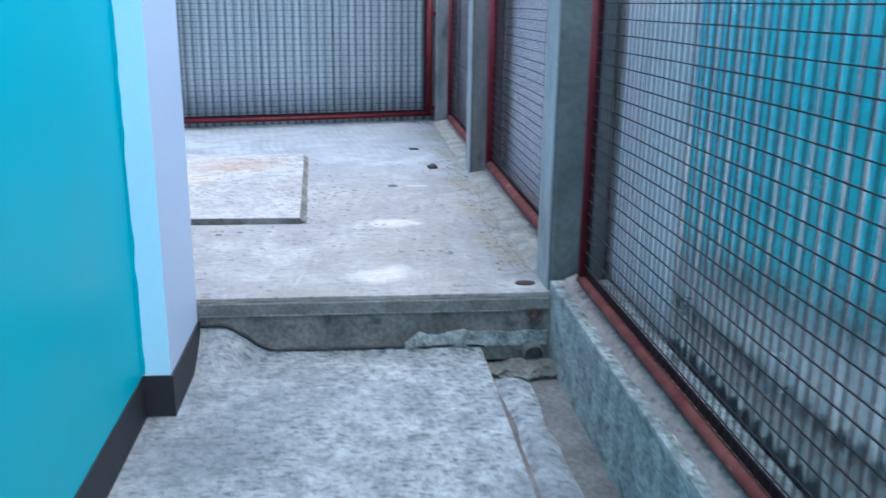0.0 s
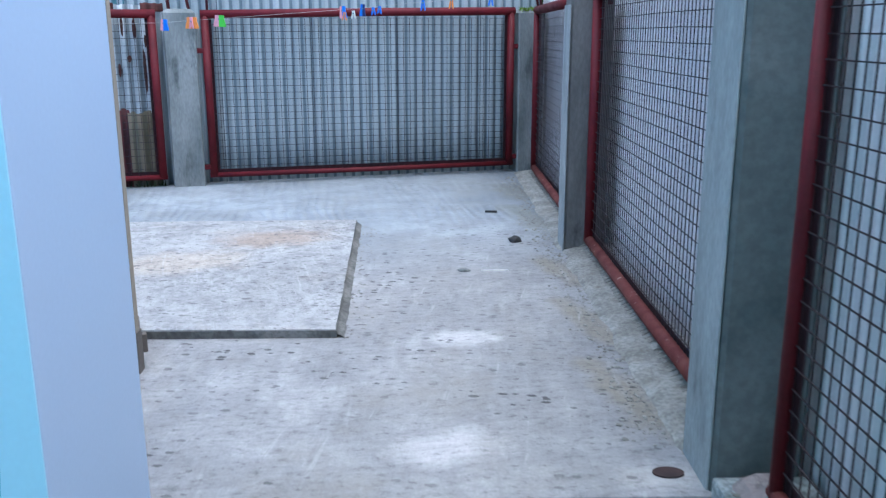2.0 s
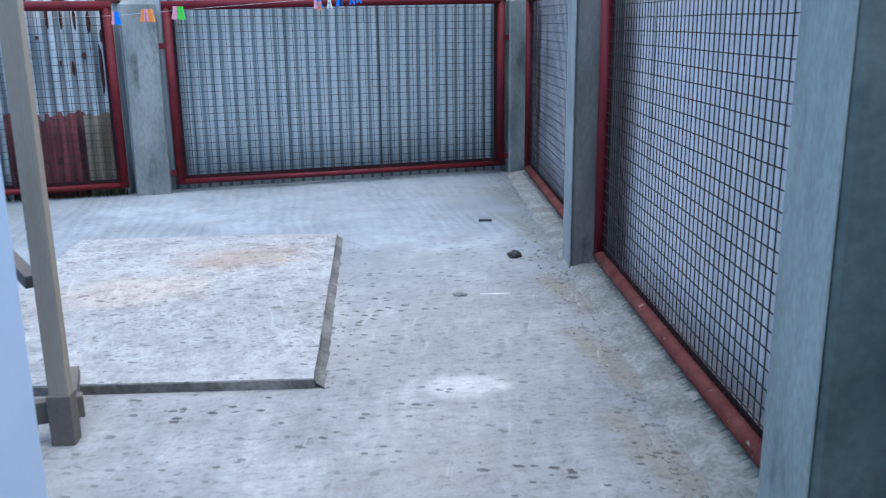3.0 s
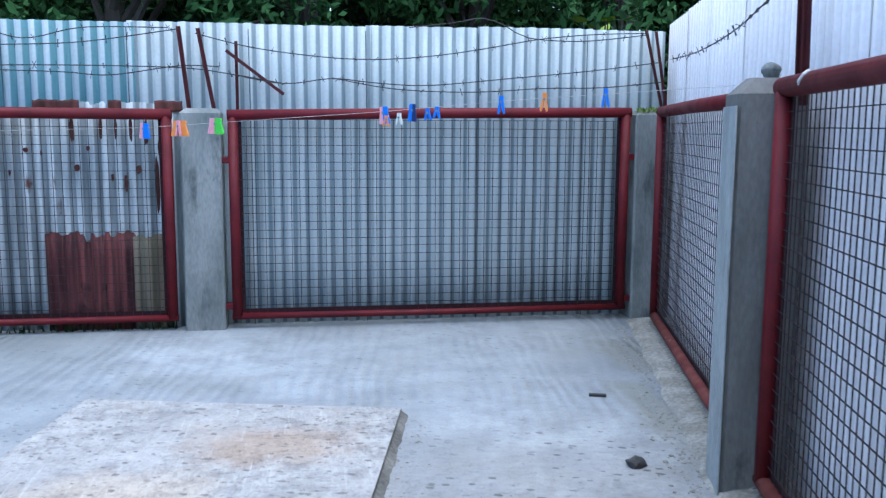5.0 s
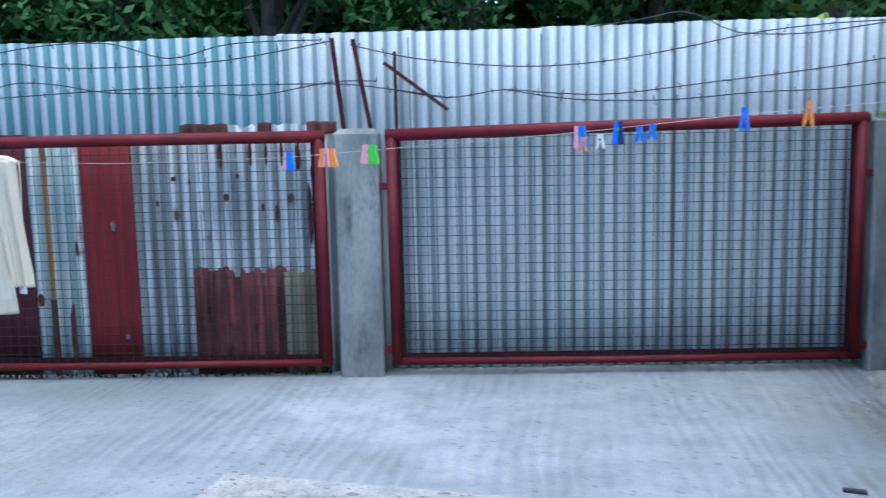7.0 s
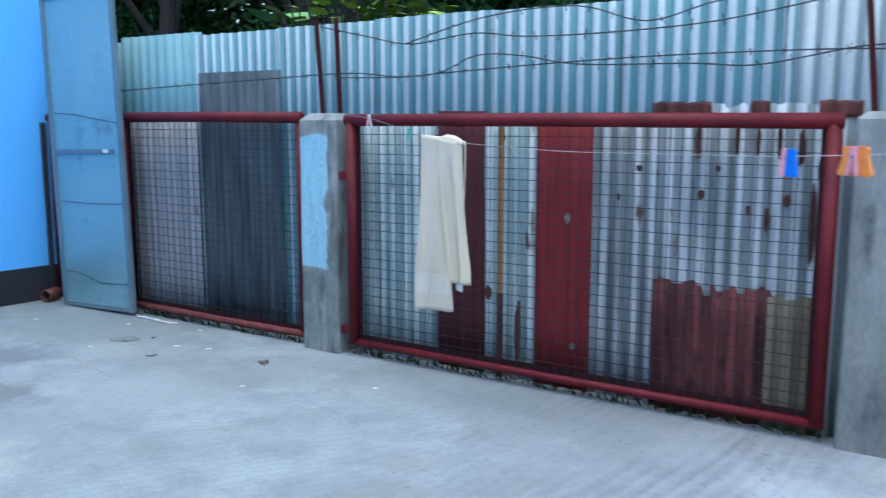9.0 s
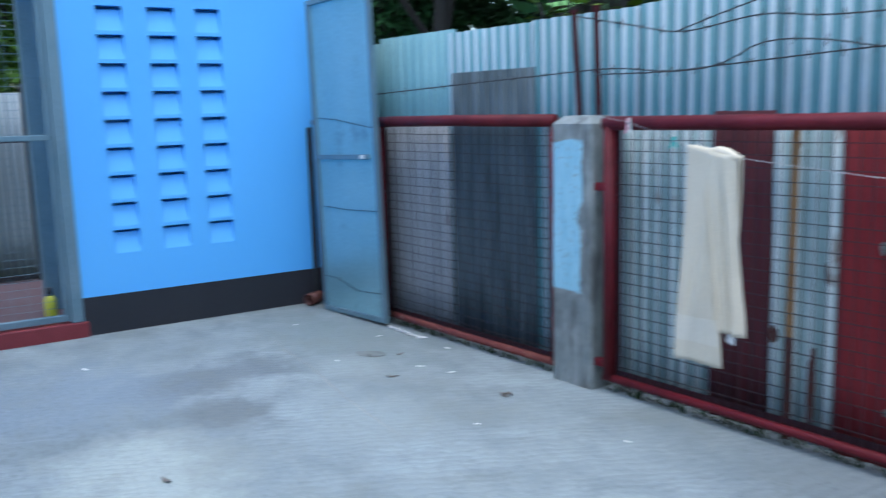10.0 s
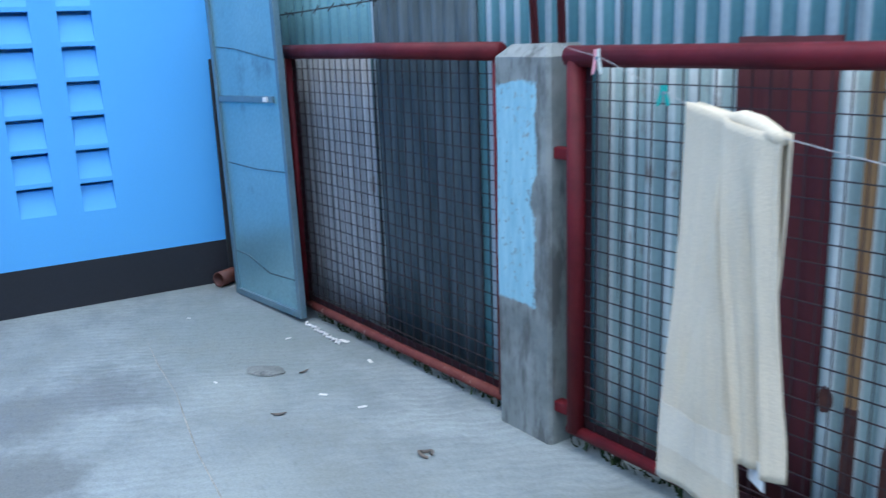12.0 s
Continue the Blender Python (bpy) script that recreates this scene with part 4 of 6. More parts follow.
def on_line(x):
    """A point of the sagging line above plan place x."""
    f = (x - LINE_A.x) / (LINE_B.x - LINE_A.x)
    p = LINE_A.lerp(LINE_B, f)
    p.z = float(np.interp(x, (-3.46, -3.1, -2.56, -2.22, -1.6, -0.77, -0.44, 0.25, 0.67, 1.0, 1.4), (1.395, 1.37, 1.289, 1.268, 1.258, 1.278, 1.30, 1.345, 1.383, 1.405, 1.43)))
    return p


solo("clothes_line", tubed([on_line(-3.46 + 4.86 * k / 40) for k in range(41)], 0.0009, 6), M_LINE, "thin white string stretched across the yard", "clothes line", smooth=True)


def peg(colors, x, tilt=0.0, h=0.068, n="", wides=None, front=0.0, drop=0.0, turn=0.0):
    """A plastic clothes peg: two tapering jaws with grips and a spring between them."""
    p = thing("clothes_peg", "%s plastic clothes peg clipped on the string" % n, "clothes peg",
              Matrix.Translation(on_line(x)) @ pose(0, 0, 0, 0, tilt, -29.3 + turn) @ pose(0, -front, -drop), "clothes pegs on the string")
    for k, c in enumerate(colors):
        s = 1 if k else -1
        wide = wides[k] if wides else 1.0
        top, low = (0.010 * wide, 0.0135 * wide) if wides else (0.008, 0.014)
        split = 0.0004 if wides else 0.004
        bm = bmesh.new()
        prof = ((0.0006, top * 0.9, 0.020), (0.0006, top, 0.012), (0.0006, top * 0.95, 0.0), (split, low * 0.95, -0.034), (split * 2, low, -0.044), (split * 2.4, low * 0.92, -0.048))
        rings = [[bm.verts.new((s * x, y, z * h / 0.068)) for x, y in ((i, -0.005), (o, -0.005), (o, 0.005), (i, 0.005))] for i, o, z in prof]
        for A, B in zip(rings, rings[1:]):
            for q in range(4):
                bm.faces.new((A[q], A[(q + 1) % 4], B[(q + 1) % 4], B[q]))
        bm.faces.new(rings[0])
        bm.faces.new(rings[-1])
        bmesh.ops.recalc_face_normals(bm, faces=bm.faces)
        part("jaw", bm, M_PEG[c], p)
    part("spring", tubed([(0.0, -0.006, -0.004), (0.0, 0.006, -0.004)], 0.005, 8), M_GFRAME, p, "small steel spring")


WIDE = {-0.77: (1.5, 2.6), -0.60: (3.3, 3.3), -0.44: (2.6, 3.3), 0.25: (1.3, 2.0), 0.36: (1.3, 1.3)}
DROP = {0.265: 0.028, 0.31: 0.024, 0.415: 0.016, 0.45: 0.012}
SMALL = (-2.70, 0.265, 0.31, 0.415, 0.45)
for colors, x, tl, n in ((("pink", "blue"), -0.77, 3, "pink and blue"), (("orange", "orange"), -0.60, 0, "orange"), (("pink", "green"), -0.44, 2, "pink and green"),
                         (("pink", "blue"), 0.25, -3, "pink and blue"), (("orange", "orange"), 0.265, 4, "orange"), (("white", "white"), 0.31, 0, "white"), (("blue", "navy"), 0.36, 3, "blue"),
                         (("blue", "blue"), 0.415, -2, "blue"), (("blue", "blue"), 0.45, 4, "blue"), (("blue", "blue"), 0.675, 0, "blue"), (("orange", "orange"), 0.82, 3, "orange"),
                         (("blue", "blue"), 1.016, 0, "blue"), (("pink", "white"), -3.13, 0, "pink and white"), (("teal", "teal"), -2.70, 0, "teal")):
    peg(colors, x, tl, n=n, wides=WIDE.get(x), drop=DROP.get(x, 0.0), turn=60.0 if x < -2 else 0.0, h=0.045 if x in SMALL else 0.068)
peg(("pink", "pink"), -0.598, 1, n="pink", front=0.012)

towel = thing("towel", "cream terry towel folded over the string", "towel", Matrix.Translation(on_line(-2.405)) @ pose(0, 0, 0, 0, 0, -29.3))


def spline(pts, t):
    n = len(pts) - 1
    k = min(n - 1, int(t * n))
    f = t * n - k
    p = [Vector((*pts[max(0, min(n, k + d))], 0)) for d in (-1, 0, 1, 2)]
    q = 0.5 * (2 * p[1] + (p[2] - p[0]) * f + (2 * p[0] - 5 * p[1] + 4 * p[2] - p[3]) * f * f + (3 * p[1] - p[0] - 3 * p[2] + p[3]) * f ** 3)
    return q.x, q.y


FRONT_TOP = [(-0.185, -0.012), (-0.12, -0.013), (-0.06, -0.014), (-0.01, -0.016), (0.02, -0.022), (0.035, -0.028), (0.065, -0.030), (0.105, -0.028), (0.15, -0.024), (0.19, -0.008)]
FRONT_LOW = [(-0.16, -0.062), (-0.105, -0.056), (-0.05, -0.046), (0.01, -0.036), (0.07, -0.024), (0.125, -0.012), (0.13, -0.010), (0.165, -0.002), (0.195, 0.010), (0.215, 0.028)]
BACK_TOP = [(-0.18, 0.010), (-0.06, 0.014), (0.06, 0.012), (0.19, 0.010)]
BACK_LOW = [(-0.14, 0.004), (-0.06, 0.022), (0.05, 0.014), (0.15, 0.020)]
# soft folds of the front: start and end across the cloth, width, height, and where down the cloth they begin and fade
FOLDS = [(0.54, 0.20, 0.085, 0.013, 0.0, 0.95), (0.56, 0.47, 0.030, -0.020, 0.18, 0.92), (0.62, 0.60, 0.055, 0.012, 0.05, 1.1), (0.80, 0.76, 0.035, -0.013, 0.08, 1.0),
         (0.90, 0.88, 0.040, 0.008, 0.0, 1.1), (0.16, 0.10, 0.030, 0.004, 0.05, 0.8), (0.27, 0.30, 0.035, -0.005, 0.02, 0.5), (0.38, 0.05, 0.030, -0.005, 0.35, 1.0)]


def folds(s, d):
    y = 0.0
    for c0, c1, wide, high, top, end in FOLDS:
        fade = max(0.0, min(1.0, (d - top) / 0.18)) * max(0.0, min(1.0, (end - d) / 0.25))
        y += 1.25 * high * fade * math.exp(-((s - c0 - (c1 - c0) * d) / wide) ** 2)
    return y


def cloth(top, low, s0, s1, z0, z1, rows, cols, drop=0.75, proud=0.0):
    """Pleated cloth between an upper and a lower line in plan."""
    bm = bmesh.new()
    lay = []
    for off in (0.0, 0.005):
        g = []
        for j in range(rows + 1):
            row = []
            for i in range(cols + 1):
                s = s0 + (s1 - s0) * i / cols
                z = z1 + (z0 - z1) * j / rows
                d = min(1.0, max(0.0, -z / drop))
                w = d * d * (3 - 2 * d)
                xa, ya = spline(top, s)
                xb, yb = spline(low, s)
                x = xa + (xb - xa) * w + 0.006 * noise.noise((s * 5, d * 3, 2))
                y = ya + (yb - ya) * w + (0.008 * noise.noise((s * 7, d * 1.2, 7)) + 0.005 * noise.noise((s * 17, d * 1.6, 3)) + 0.002 * noise.noise((s * 30, d * 9, 3))) * min(1, 0.35 + 2 * d)
                if low is FRONT_LOW:
                    y -= folds(s, d)
                e = 0.006 * math.sin(s * 9) * max(0, d - 0.75) * 4 - 0.05 * (1 - min(1.0, s / 0.58)) * d * (low is FRONT_LOW)
                row.append(bm.verts.new((x, y + off - proud, z - 0.065 * x * (1 - d) + e)))
            g.append(row)
        lay.append(g)
    for L, g in enumerate(lay):
        for j in range(rows):
            for i in range(cols):
                q = (g[j][i], g[j + 1][i], g[j + 1][i + 1], g[j][i + 1])
                bm.faces.new(q if L == 0 else q[::-1])
    a, b = lay
    rim = [(0, i) for i in range(cols + 1)] + [(j, cols) for j in range(1, rows + 1)] + [(rows, i) for i in range(cols - 1, -1, -1)] + [(j, 0) for j in range(rows - 1, -1, -1)]
    for p, q in zip(rim, rim[1:]):
        bm.faces.new((a[p[0]][p[1]], b[p[0]][p[1]], b[q[0]][q[1]], a[q[0]][q[1]]))
    bmesh.ops.recalc_face_normals(bm, faces=bm.faces)
    return bm


front = part("front_side", cloth(FRONT_TOP, FRONT_LOW, 0, 0.58, -0.738, 0.008, 48, 70), M_TOWEL, towel, smooth=True)
part("woven_band", cloth(FRONT_TOP, FRONT_LOW, 0, 0.56, -0.665, -0.575, 6, 60, proud=0.001), M_TOWEL_W, front, "whiter flat-woven band")
part("pleat", cloth(FRONT_TOP, FRONT_LOW, 0.565, 1, -0.615, 0.008, 40, 50), M_TOWEL, towel, "folded side that hangs shorter", smooth=True)
rear = part("back_side", cloth(BACK_TOP, BACK_LOW, 0, 1, -0.58, 0.008, 24, 40), M_TOWEL, towel, smooth=True)
part("top_fold", tubed([(-0.185, 0, 0.010), (-0.10, -0.002, 0.005), (-0.02, -0.001, 0.001), (0.02, -0.003, 0.003), (0.06, -0.006, 0.006), (0.12, -0.006, 0.001), (0.165, -0.004, -0.008), (0.19, 0, -0.014)], [0.009, 0.011, 0.012, 0.014, 0.018, 0.019, 0.016, 0.010], 14), M_TOWEL, towel, smooth=True)
part("care_label", boxed(0.12, 0.175, 0.006, 0.009, -0.65, -0.60), M_STRING, rear, "small white sewn label")

# ---- angle bars and barbed wire ----


def angle_bar(a, b, n="steel_bar", label="thin dark red steel bar standing on a fence post"):
    bm = bmesh.new()
    a, b = Vector(a), Vector(b)
    d = (b - a)
    m = Matrix.Translation(a) @ d.to_track_quat("Z", "Y").to_matrix().to_4x4()
    box(bm, 0, 0.02, 0, 0.004, 0, d.length)
    box(bm, 0, 0.004, 0.004, 0.02, 0, d.length)
    return solo(n, bm, M_BAR, label, "steel bar", m, "bars that carry the barbed wire")


for a, b in (((-0.79, 9.25, 1.38), (-0.845, 9.27, 1.90)), ((-0.64, 9.25, 1.38), (-0.73, 9.27, 1.89)), ((-0.485, 9.29, 1.0), (-0.485, 9.29, 1.82)),
             ((-3.72, 9.27, 1.38), (-3.76, 9.27, 1.93)), ((-3.59, 9.27, 1.38), (-3.61, 9.27, 1.94)),
             ((2.31, 9.26, 1.40), (2.18, 9.27, 1.94)), ((2.33, 9.24, 1.40), (2.24, 9.25, 1.93))):
    angle_bar(a, b)
for bb in (2.70, 2.76):
    a = HOUSE @ Vector((0.20, bb, 1.36))
    angle_bar(a, a + Vector((-0.01, 0.02, 0.9)))
angle_bar((-0.56, 9.24, 1.75), (-0.21, 9.26, 1.485), "loose_rod", "loose dark steel rod hanging across the wires")


def barbed(pts, seed):
    """A strand: a smooth wavy wire with a twisted barb every few centimetres."""
    rnd = random.Random(seed)
    P = [Vector(p) for p in pts]
    fine = []
    for i in range(len(P) - 1):
        p0, p1, p2, p3 = P[max(0, i - 1)], P[i], P[i + 1], P[min(len(P) - 1, i + 2)]
        n = max(2, int((p2 - p1).length / 0.06))
        for k in range(n):
            t = k / n
            fine.append(0.5 * (2 * p1 + (p2 - p0) * t + (2 * p0 - 5 * p1 + 4 * p2 - p3) * t * t + (3 * p1 - p0 - 3 * p2 + p3) * t ** 3))
    fine.append(P[-1])
    w = thing("barbed_wire", "slack rusty barbed wire strand above the fence", "barbed wire", None, "barbed wire strands")
    part("wire", tubed(fine, 0.0034, 5), M_BARB, w)
    bm = bmesh.new()
    for p in fine[1::2]:
        for _ in range(2):
            d = Vector((rnd.uniform(-0.4, 0.4), rnd.uniform(-1, 1), rnd.uniform(-1, 1))).normalized() * 0.026
            tube(bm, [p - d, p + d], 0.0021, 3)
    tagged(part("barb", bm, M_BARB, w, "short twisted barbs"), kind="stuff")


Y = 9.265
barbed([(-5.9, Y, 1.55), (-4.75, Y, 1.59), (-4.05, Y, 1.612), (-3.5, Y, 1.625), (-3.16, Y, 1.597), (-2.85, Y, 1.61), (-2.2, Y, 1.64), (-1.56, Y, 1.655), (-0.85, Y, 1.65), (-0.53, Y, 1.615), (-0.2, Y, 1.56)], 1)
barbed([(-3.6, Y - 0.02, 1.60), (-2.95, Y - 0.02, 1.60), (-2.66, Y - 0.02, 1.69), (-2.39, Y - 0.02, 1.68), (-2.1, Y, 1.63), (-1.55, Y, 1.615), (-1.25, Y, 1.60), (-0.85, Y, 1.66), (-0.6, Y, 1.66)], 2)
barbed([(-3.75, Y, 1.90), (-3.38, Y, 1.823), (-3.08, Y, 1.768), (-2.69, Y, 1.805), (-2.39, Y, 1.775), (-1.99, Y, 1.77), (-1.55, Y, 1.785), (-1.27, Y, 1.815), (-0.84, Y, 1.885)], 3)
barbed([(-3.1, Y - 0.02, 1.77), (-2.6, Y - 0.02, 1.88), (-2.1, Y - 0.02, 1.90), (-1.75, Y - 0.02, 1.81), (-1.4, Y - 0.02, 1.88), (-0.9, Y - 0.01, 1.89)], 4)
barbed([(-0.74, Y, 1.86), (-0.39, Y, 1.78), (0.04, Y, 1.73), (0.38, Y, 1.72), (0.73, Y, 1.745), (1.09, Y, 1.80), (1.46, Y, 1.867), (1.83, Y, 1.905), (2.2, Y, 1.92)], 5)
barbed([(-0.53, Y - 0.01, 1.615), (-0.2, Y - 0.01, 1.56), (0.1, Y - 0.01, 1.595), (0.37, Y - 0.01, 1.572), (0.72, Y, 1.56), (1.27, Y, 1.612), (1.83, Y, 1.67), (2.28, Y, 1.73)], 6)
barbed([(0.1, Y, 1.60), (0.5, Y, 1.535), (1.0, Y, 1.52), (1.5, Y, 1.55), (1.9, Y, 1.56), (2.3, Y - 0.02, 1.60)], 7)
barbed([(0.6, Y + 0.05, 1.93), (0.88, Y + 0.06, 1.965), (1.09, Y + 0.06, 2.0), (1.24, Y + 0.04, 1.95), (1.38, Y, 1.875), (1.75, Y, 1.86), (2.2, Y, 1.91)], 8)
R = [HOUSE @ Vector(p) for p in ((0.20, 5.5, 1.73), (0.20, 4.6, 1.70), (0.20, 3.7, 1.72), (0.20, 2.85, 1.80), (0.20, 1.5, 1.84), (0.2, 0.3, 1.95))]
barbed(R, 9)
barbed([p + Vector((0, 0, 0.42)) for p in R], 10)

# stone knob on the side post
bm = bmesh.new()
bmesh.ops.create_icosphere(bm, subdivisions=3, radius=0.036)
for v in bm.verts:
    v.co = v.co * (1 + 0.10 * noise.noise(v.co * 22)) * (1 if v.co.z > 0 else 0.8)
solo("round_stone", bm, M_POST, "rounded grey stone on top of a fence post", "stone", HOUSE @ pose(0.14, 2.875, 1.478), smooth=True)
# pale plates on the yard faces of the darker side posts
solo("trim_post", boxed(-0.008, -0.002, 2.715, 2.915, 0.0, 1.36, 0.002), M_POST_PALE, "pale face of the side fence post", "trim", HOUSE, kind="structure")
solo("trim_step_post", boxed(-0.008, -0.002, 0.042, 0.268, -0.25, 1.38, 0.002), M_POST_PALE, "pale face of the tall step post", "trim", HOUSE, kind="structure")

# ---- wooden stand at the house corner ----
stand = thing("wooden_stand", "weathered timber post on crossed wooden feet", "wooden stand", pose(-0.87, 5.055, 0, 0, 0, -12))
part("upright", boxed(-0.03, 0.03, -0.02, 0.02, 0.06, 2.0, 0.004), M_WOOD, stand)
part("foot", boxed(-0.028, 0.028, 0.032, 0.46, 0.0, 0.07, 0.004, pose(0, 0, 0, 0, 0, 16)), M_WOOD_D, stand, "dark timber foot")
part("foot", boxed(-0.55, 0.06, 0.022, 0.062, 0.06, 0.13, 0.004, pose(0, 0, 0, 0, 0, 20)), M_WOOD_D, stand, "dark timber foot")
part("brace", boxed(-0.02, 0.02, 0.0, 0.5, -0.02, 0.02, 0.003, pose(-0.05, 0.03, 0.50, 12, 0, 40)), M_WOOD_D, stand)
part("block", boxed(-0.035, 0.035, -0.03, 0.03, 0.0, 0.16, 0.004), M_WOOD_D, stand)

# ---- loose things on the floors ----


def lump(name, x, y, z, size, squash, material, label, category, seed, rz=0.0, lx=1.0, m=None, group=""):
    bm = bmesh.new()
    bmesh.ops.create_icosphere(bm, subdivisions=2, radius=size)
    for v in bm.verts:
        v.co = v.co * (1 + 0.35 * noise.noise(v.co / size * 1.4 + Vector((seed * 3.1, 0, 0))))
        v.co.x *= lx
        v.co.z = max(v.co.z, -size * 0.5) * squash
    base = min(v.co.z for v in bm.verts)
    mm = pose(x, y, z - base, 0, 0, rz)
    return solo(name, bm, material, label, category, (m @ mm) if m else mm, group)


lump("dark_stone", 1.184, 6.628, 0, 0.034, 0.7, M_DARK, "small black stone lying on the slab", "stone", 1, 20, 1.3)
lump("stone_chip", 0.705, 6.074, 0, 0.022, 0.4, M_POST, "small grey stone chip on the slab", "stone", 2, -20, 1.6)
solo("dark_clip", boxed(-0.042, 0.042, -0.012, 0.012, 0, 0.014, 0.004), M_DARK, "small black plastic piece on the slab", "plastic piece", pose(1.318, 7.496, 0, 0, 0, -18))
solo("white_stick", boxed(-0.07, 0.07, -0.004, 0.004, 0, 0.006), M_STRING, "thin white stick on the slab", "stick", pose(0.86, 6.03, 0, 0, 0, -13))
for k, (x, y, sx_, rz) in enumerate(((-4.473, 8.747, 0.03, 30), (-4.259, 8.807, 0.032, 70), (-4.664, 9.095, 0.035, -10), (-4.98, 9.14, 0.05, 15), (-5.856, 8.688, 0.02, 40),
                                     (-5.2, 8.95, 0.025, 80), (-5.767, 7.259, 0.04, 10), (-4.9, 8.45, 0.02, 5), (-3.55, 8.4, 0.018, 60), (-2.95, 8.75, 0.022, 0))):
    bm = bmesh.new()
    sx_ *= 0.6
    box(bm, -sx_, sx_, -sx_ * 0.35, sx_ * 0.35, 0, 0.004, 0.0015)
    for v in bm.verts:
        v.co.z += 0.25 * abs(v.co.x)
        v.co.y += 0.3 * noise.noise((v.co.x * 40, k, 0)) * sx_
    base = min(v.co.z for v in bm.verts)
    solo("paper_scrap", bm, M_STRING, "small white scrap lying on the concrete", "litter", pose(x, y, -base, 0, 0, rz), "white scraps on the concrete")


def dry_leaf(x, y, s, rz, label, ring=False):
    bm = bmesh.new()
    n = 14
    if ring:
        tube(bm, [(s * math.cos(a), s * 0.8 * math.sin(a), 0.004 + 0.006 * (1 + math.sin(2 * a))) for a in (5.6 * k / n for k in range(n + 1))], 0.006, 6)
    else:
        a = [[bm.verts.new((s * (2 * i / n - 1), w * s * 0.32 * math.sin(math.pi * (i + 0.3) / (n + 0.6)), 0.003 + z + 0.4 * abs(w) * s * 0.3 + 0.25 * s * (2 * i / n - 1) ** 2)) for i in range(n + 1)] for z in (0, 0.002) for w in (-1, 0, 1)]
        for g in (0, 3):
            for r in (0, 1):
                for i in range(n):
                    q = (a[g + r][i], a[g + r][i + 1], a[g + r + 1][i + 1], a[g + r + 1][i])
                    bm.faces.new(q[::-1] if g == 0 else q)
        base = min(v.co.z for v in bm.verts)
        for v in bm.verts:
            v.co.z -= base
    solo("dry_leaf", bm, M_WOOD_D, label, "leaf", pose(x, y, 0, 0, 0, rz), "dry leaves on the concrete")


dry_leaf(-3.76, 8.765, 0.026, 20, "curled grey dry leaf on the concrete", True)
dry_leaf(-3.894, 7.052, 0.035, 10, "curled dark dry leaf on the concrete")
dry_leaf(-5.944, 6.60, 0.04, 20, "narrow brown dry leaf on the concrete")
dry_leaf(-4.414, 8.514, 0.03, 60, "narrow brown dry leaf on the concrete")
dry_leaf(-4.75, 8.80, 0.025, 100, "narrow brown dry leaf on the concrete")
lump("cement_crumb", -4.875, 8.672, 0, 0.06, 0.12, M_POST, "flat grey cement crumb on the concrete", "cement crumb", 5, 30, 1.6)
# grit washed up along the side fence and round the pad
rnd = random.Random(5)
bm = bmesh.new()
for k in range(700):
    if k < 560:
        a, b = rnd.gauss(-0.06, 0.05), rnd.uniform(0.3, 5.4)
        p = HOUSE @ Vector((min(a, 0.01), b, 0))
    else:
        t = rnd.random()
        p = Vector((-0.07 + 0.43 * t + abs(rnd.gauss(0, 0.05)), 5.2 + 2.1 * t, 0))
    s = rnd.uniform(0.0015, 0.0055)
    g = bmesh.ops.create_icosphere(bm, subdivisions=1, radius=s)
    for v in g["verts"]:
        v.co = Vector((v.co.x * 1.5, v.co.y, v.co.z * 0.5 + s * 0.35)) * (1 + 0.3 * noise.noise(p * 50 + v.co * 300)) + p
for k in range(420):
    g = bmesh.ops.create_icosphere(bm, subdivisions=1, radius=1.0)
    s = 0.003 + 0.010 * rnd.random() ** 3
    c = Vector((0.02 + abs(rnd.gauss(0, 0.06)), rnd.uniform(-3.2, -0.05), 0.051))
    for v in g["verts"]:
        v.co = Vector((v.co.x * s * rnd.uniform(0.8, 1.4), v.co.y * s * rnd.uniform(0.8, 1.4), v.co.z * s * 0.6)) + c
solo("grit", bm, M_KERB, "grit and crumbs along the slab edges", "grit", kind="stuff")
# moss and weeds under the back fence
bm = bmesh.new()
for k in range(420):
    x = rnd.uniform(-5.4, -0.9)
    if -3.85 < x < -3.5:
        continue
    p = Vector((x, rnd.uniform(9.21, 9.27), 0))
    d = Vector((rnd.gauss(0, 0.012), rnd.gauss(-0.01, 0.012), rnd.uniform(0.015, 0.05)))
    w = Vector((rnd.uniform(-1, 1), rnd.uniform(-1, 1), 0)).normalized() * 0.006
    bm.faces.new([bm.verts.new(q) for q in (p - w, p + w, p + d + w * 0.6, p + d * 1.3)])
solo("weeds", bm, leaf_mat("weed_leaf", (0.015, 0.03, 0.012), (0.04, 0.06, 0.028)), "small weeds under the back fence", "weeds", kind="stuff")

# joint across the west part of the slab
pts = [(-5.69, 8.41), (-5.3, 8.33), (-4.9, 8.27), (-4.58, 8.20), (-4.3, 8.14), (-3.96, 8.085), (-3.6, 8.03)]
bm = bmesh.new()
tube(bm, [(x + 0.01 * noise.noise((x * 5, 0, 0)), y + 0.015 * noise.noise((x * 4, 2, 0)), -0.001) for x, y in pts], [0.001, 0.003, 0.0022, 0.004, 0.003, 0.0035, 0.001], 6)
solo("floor_joint", bm, M_KERB, "dark joint line in the concrete slab", "joint", kind="structure")
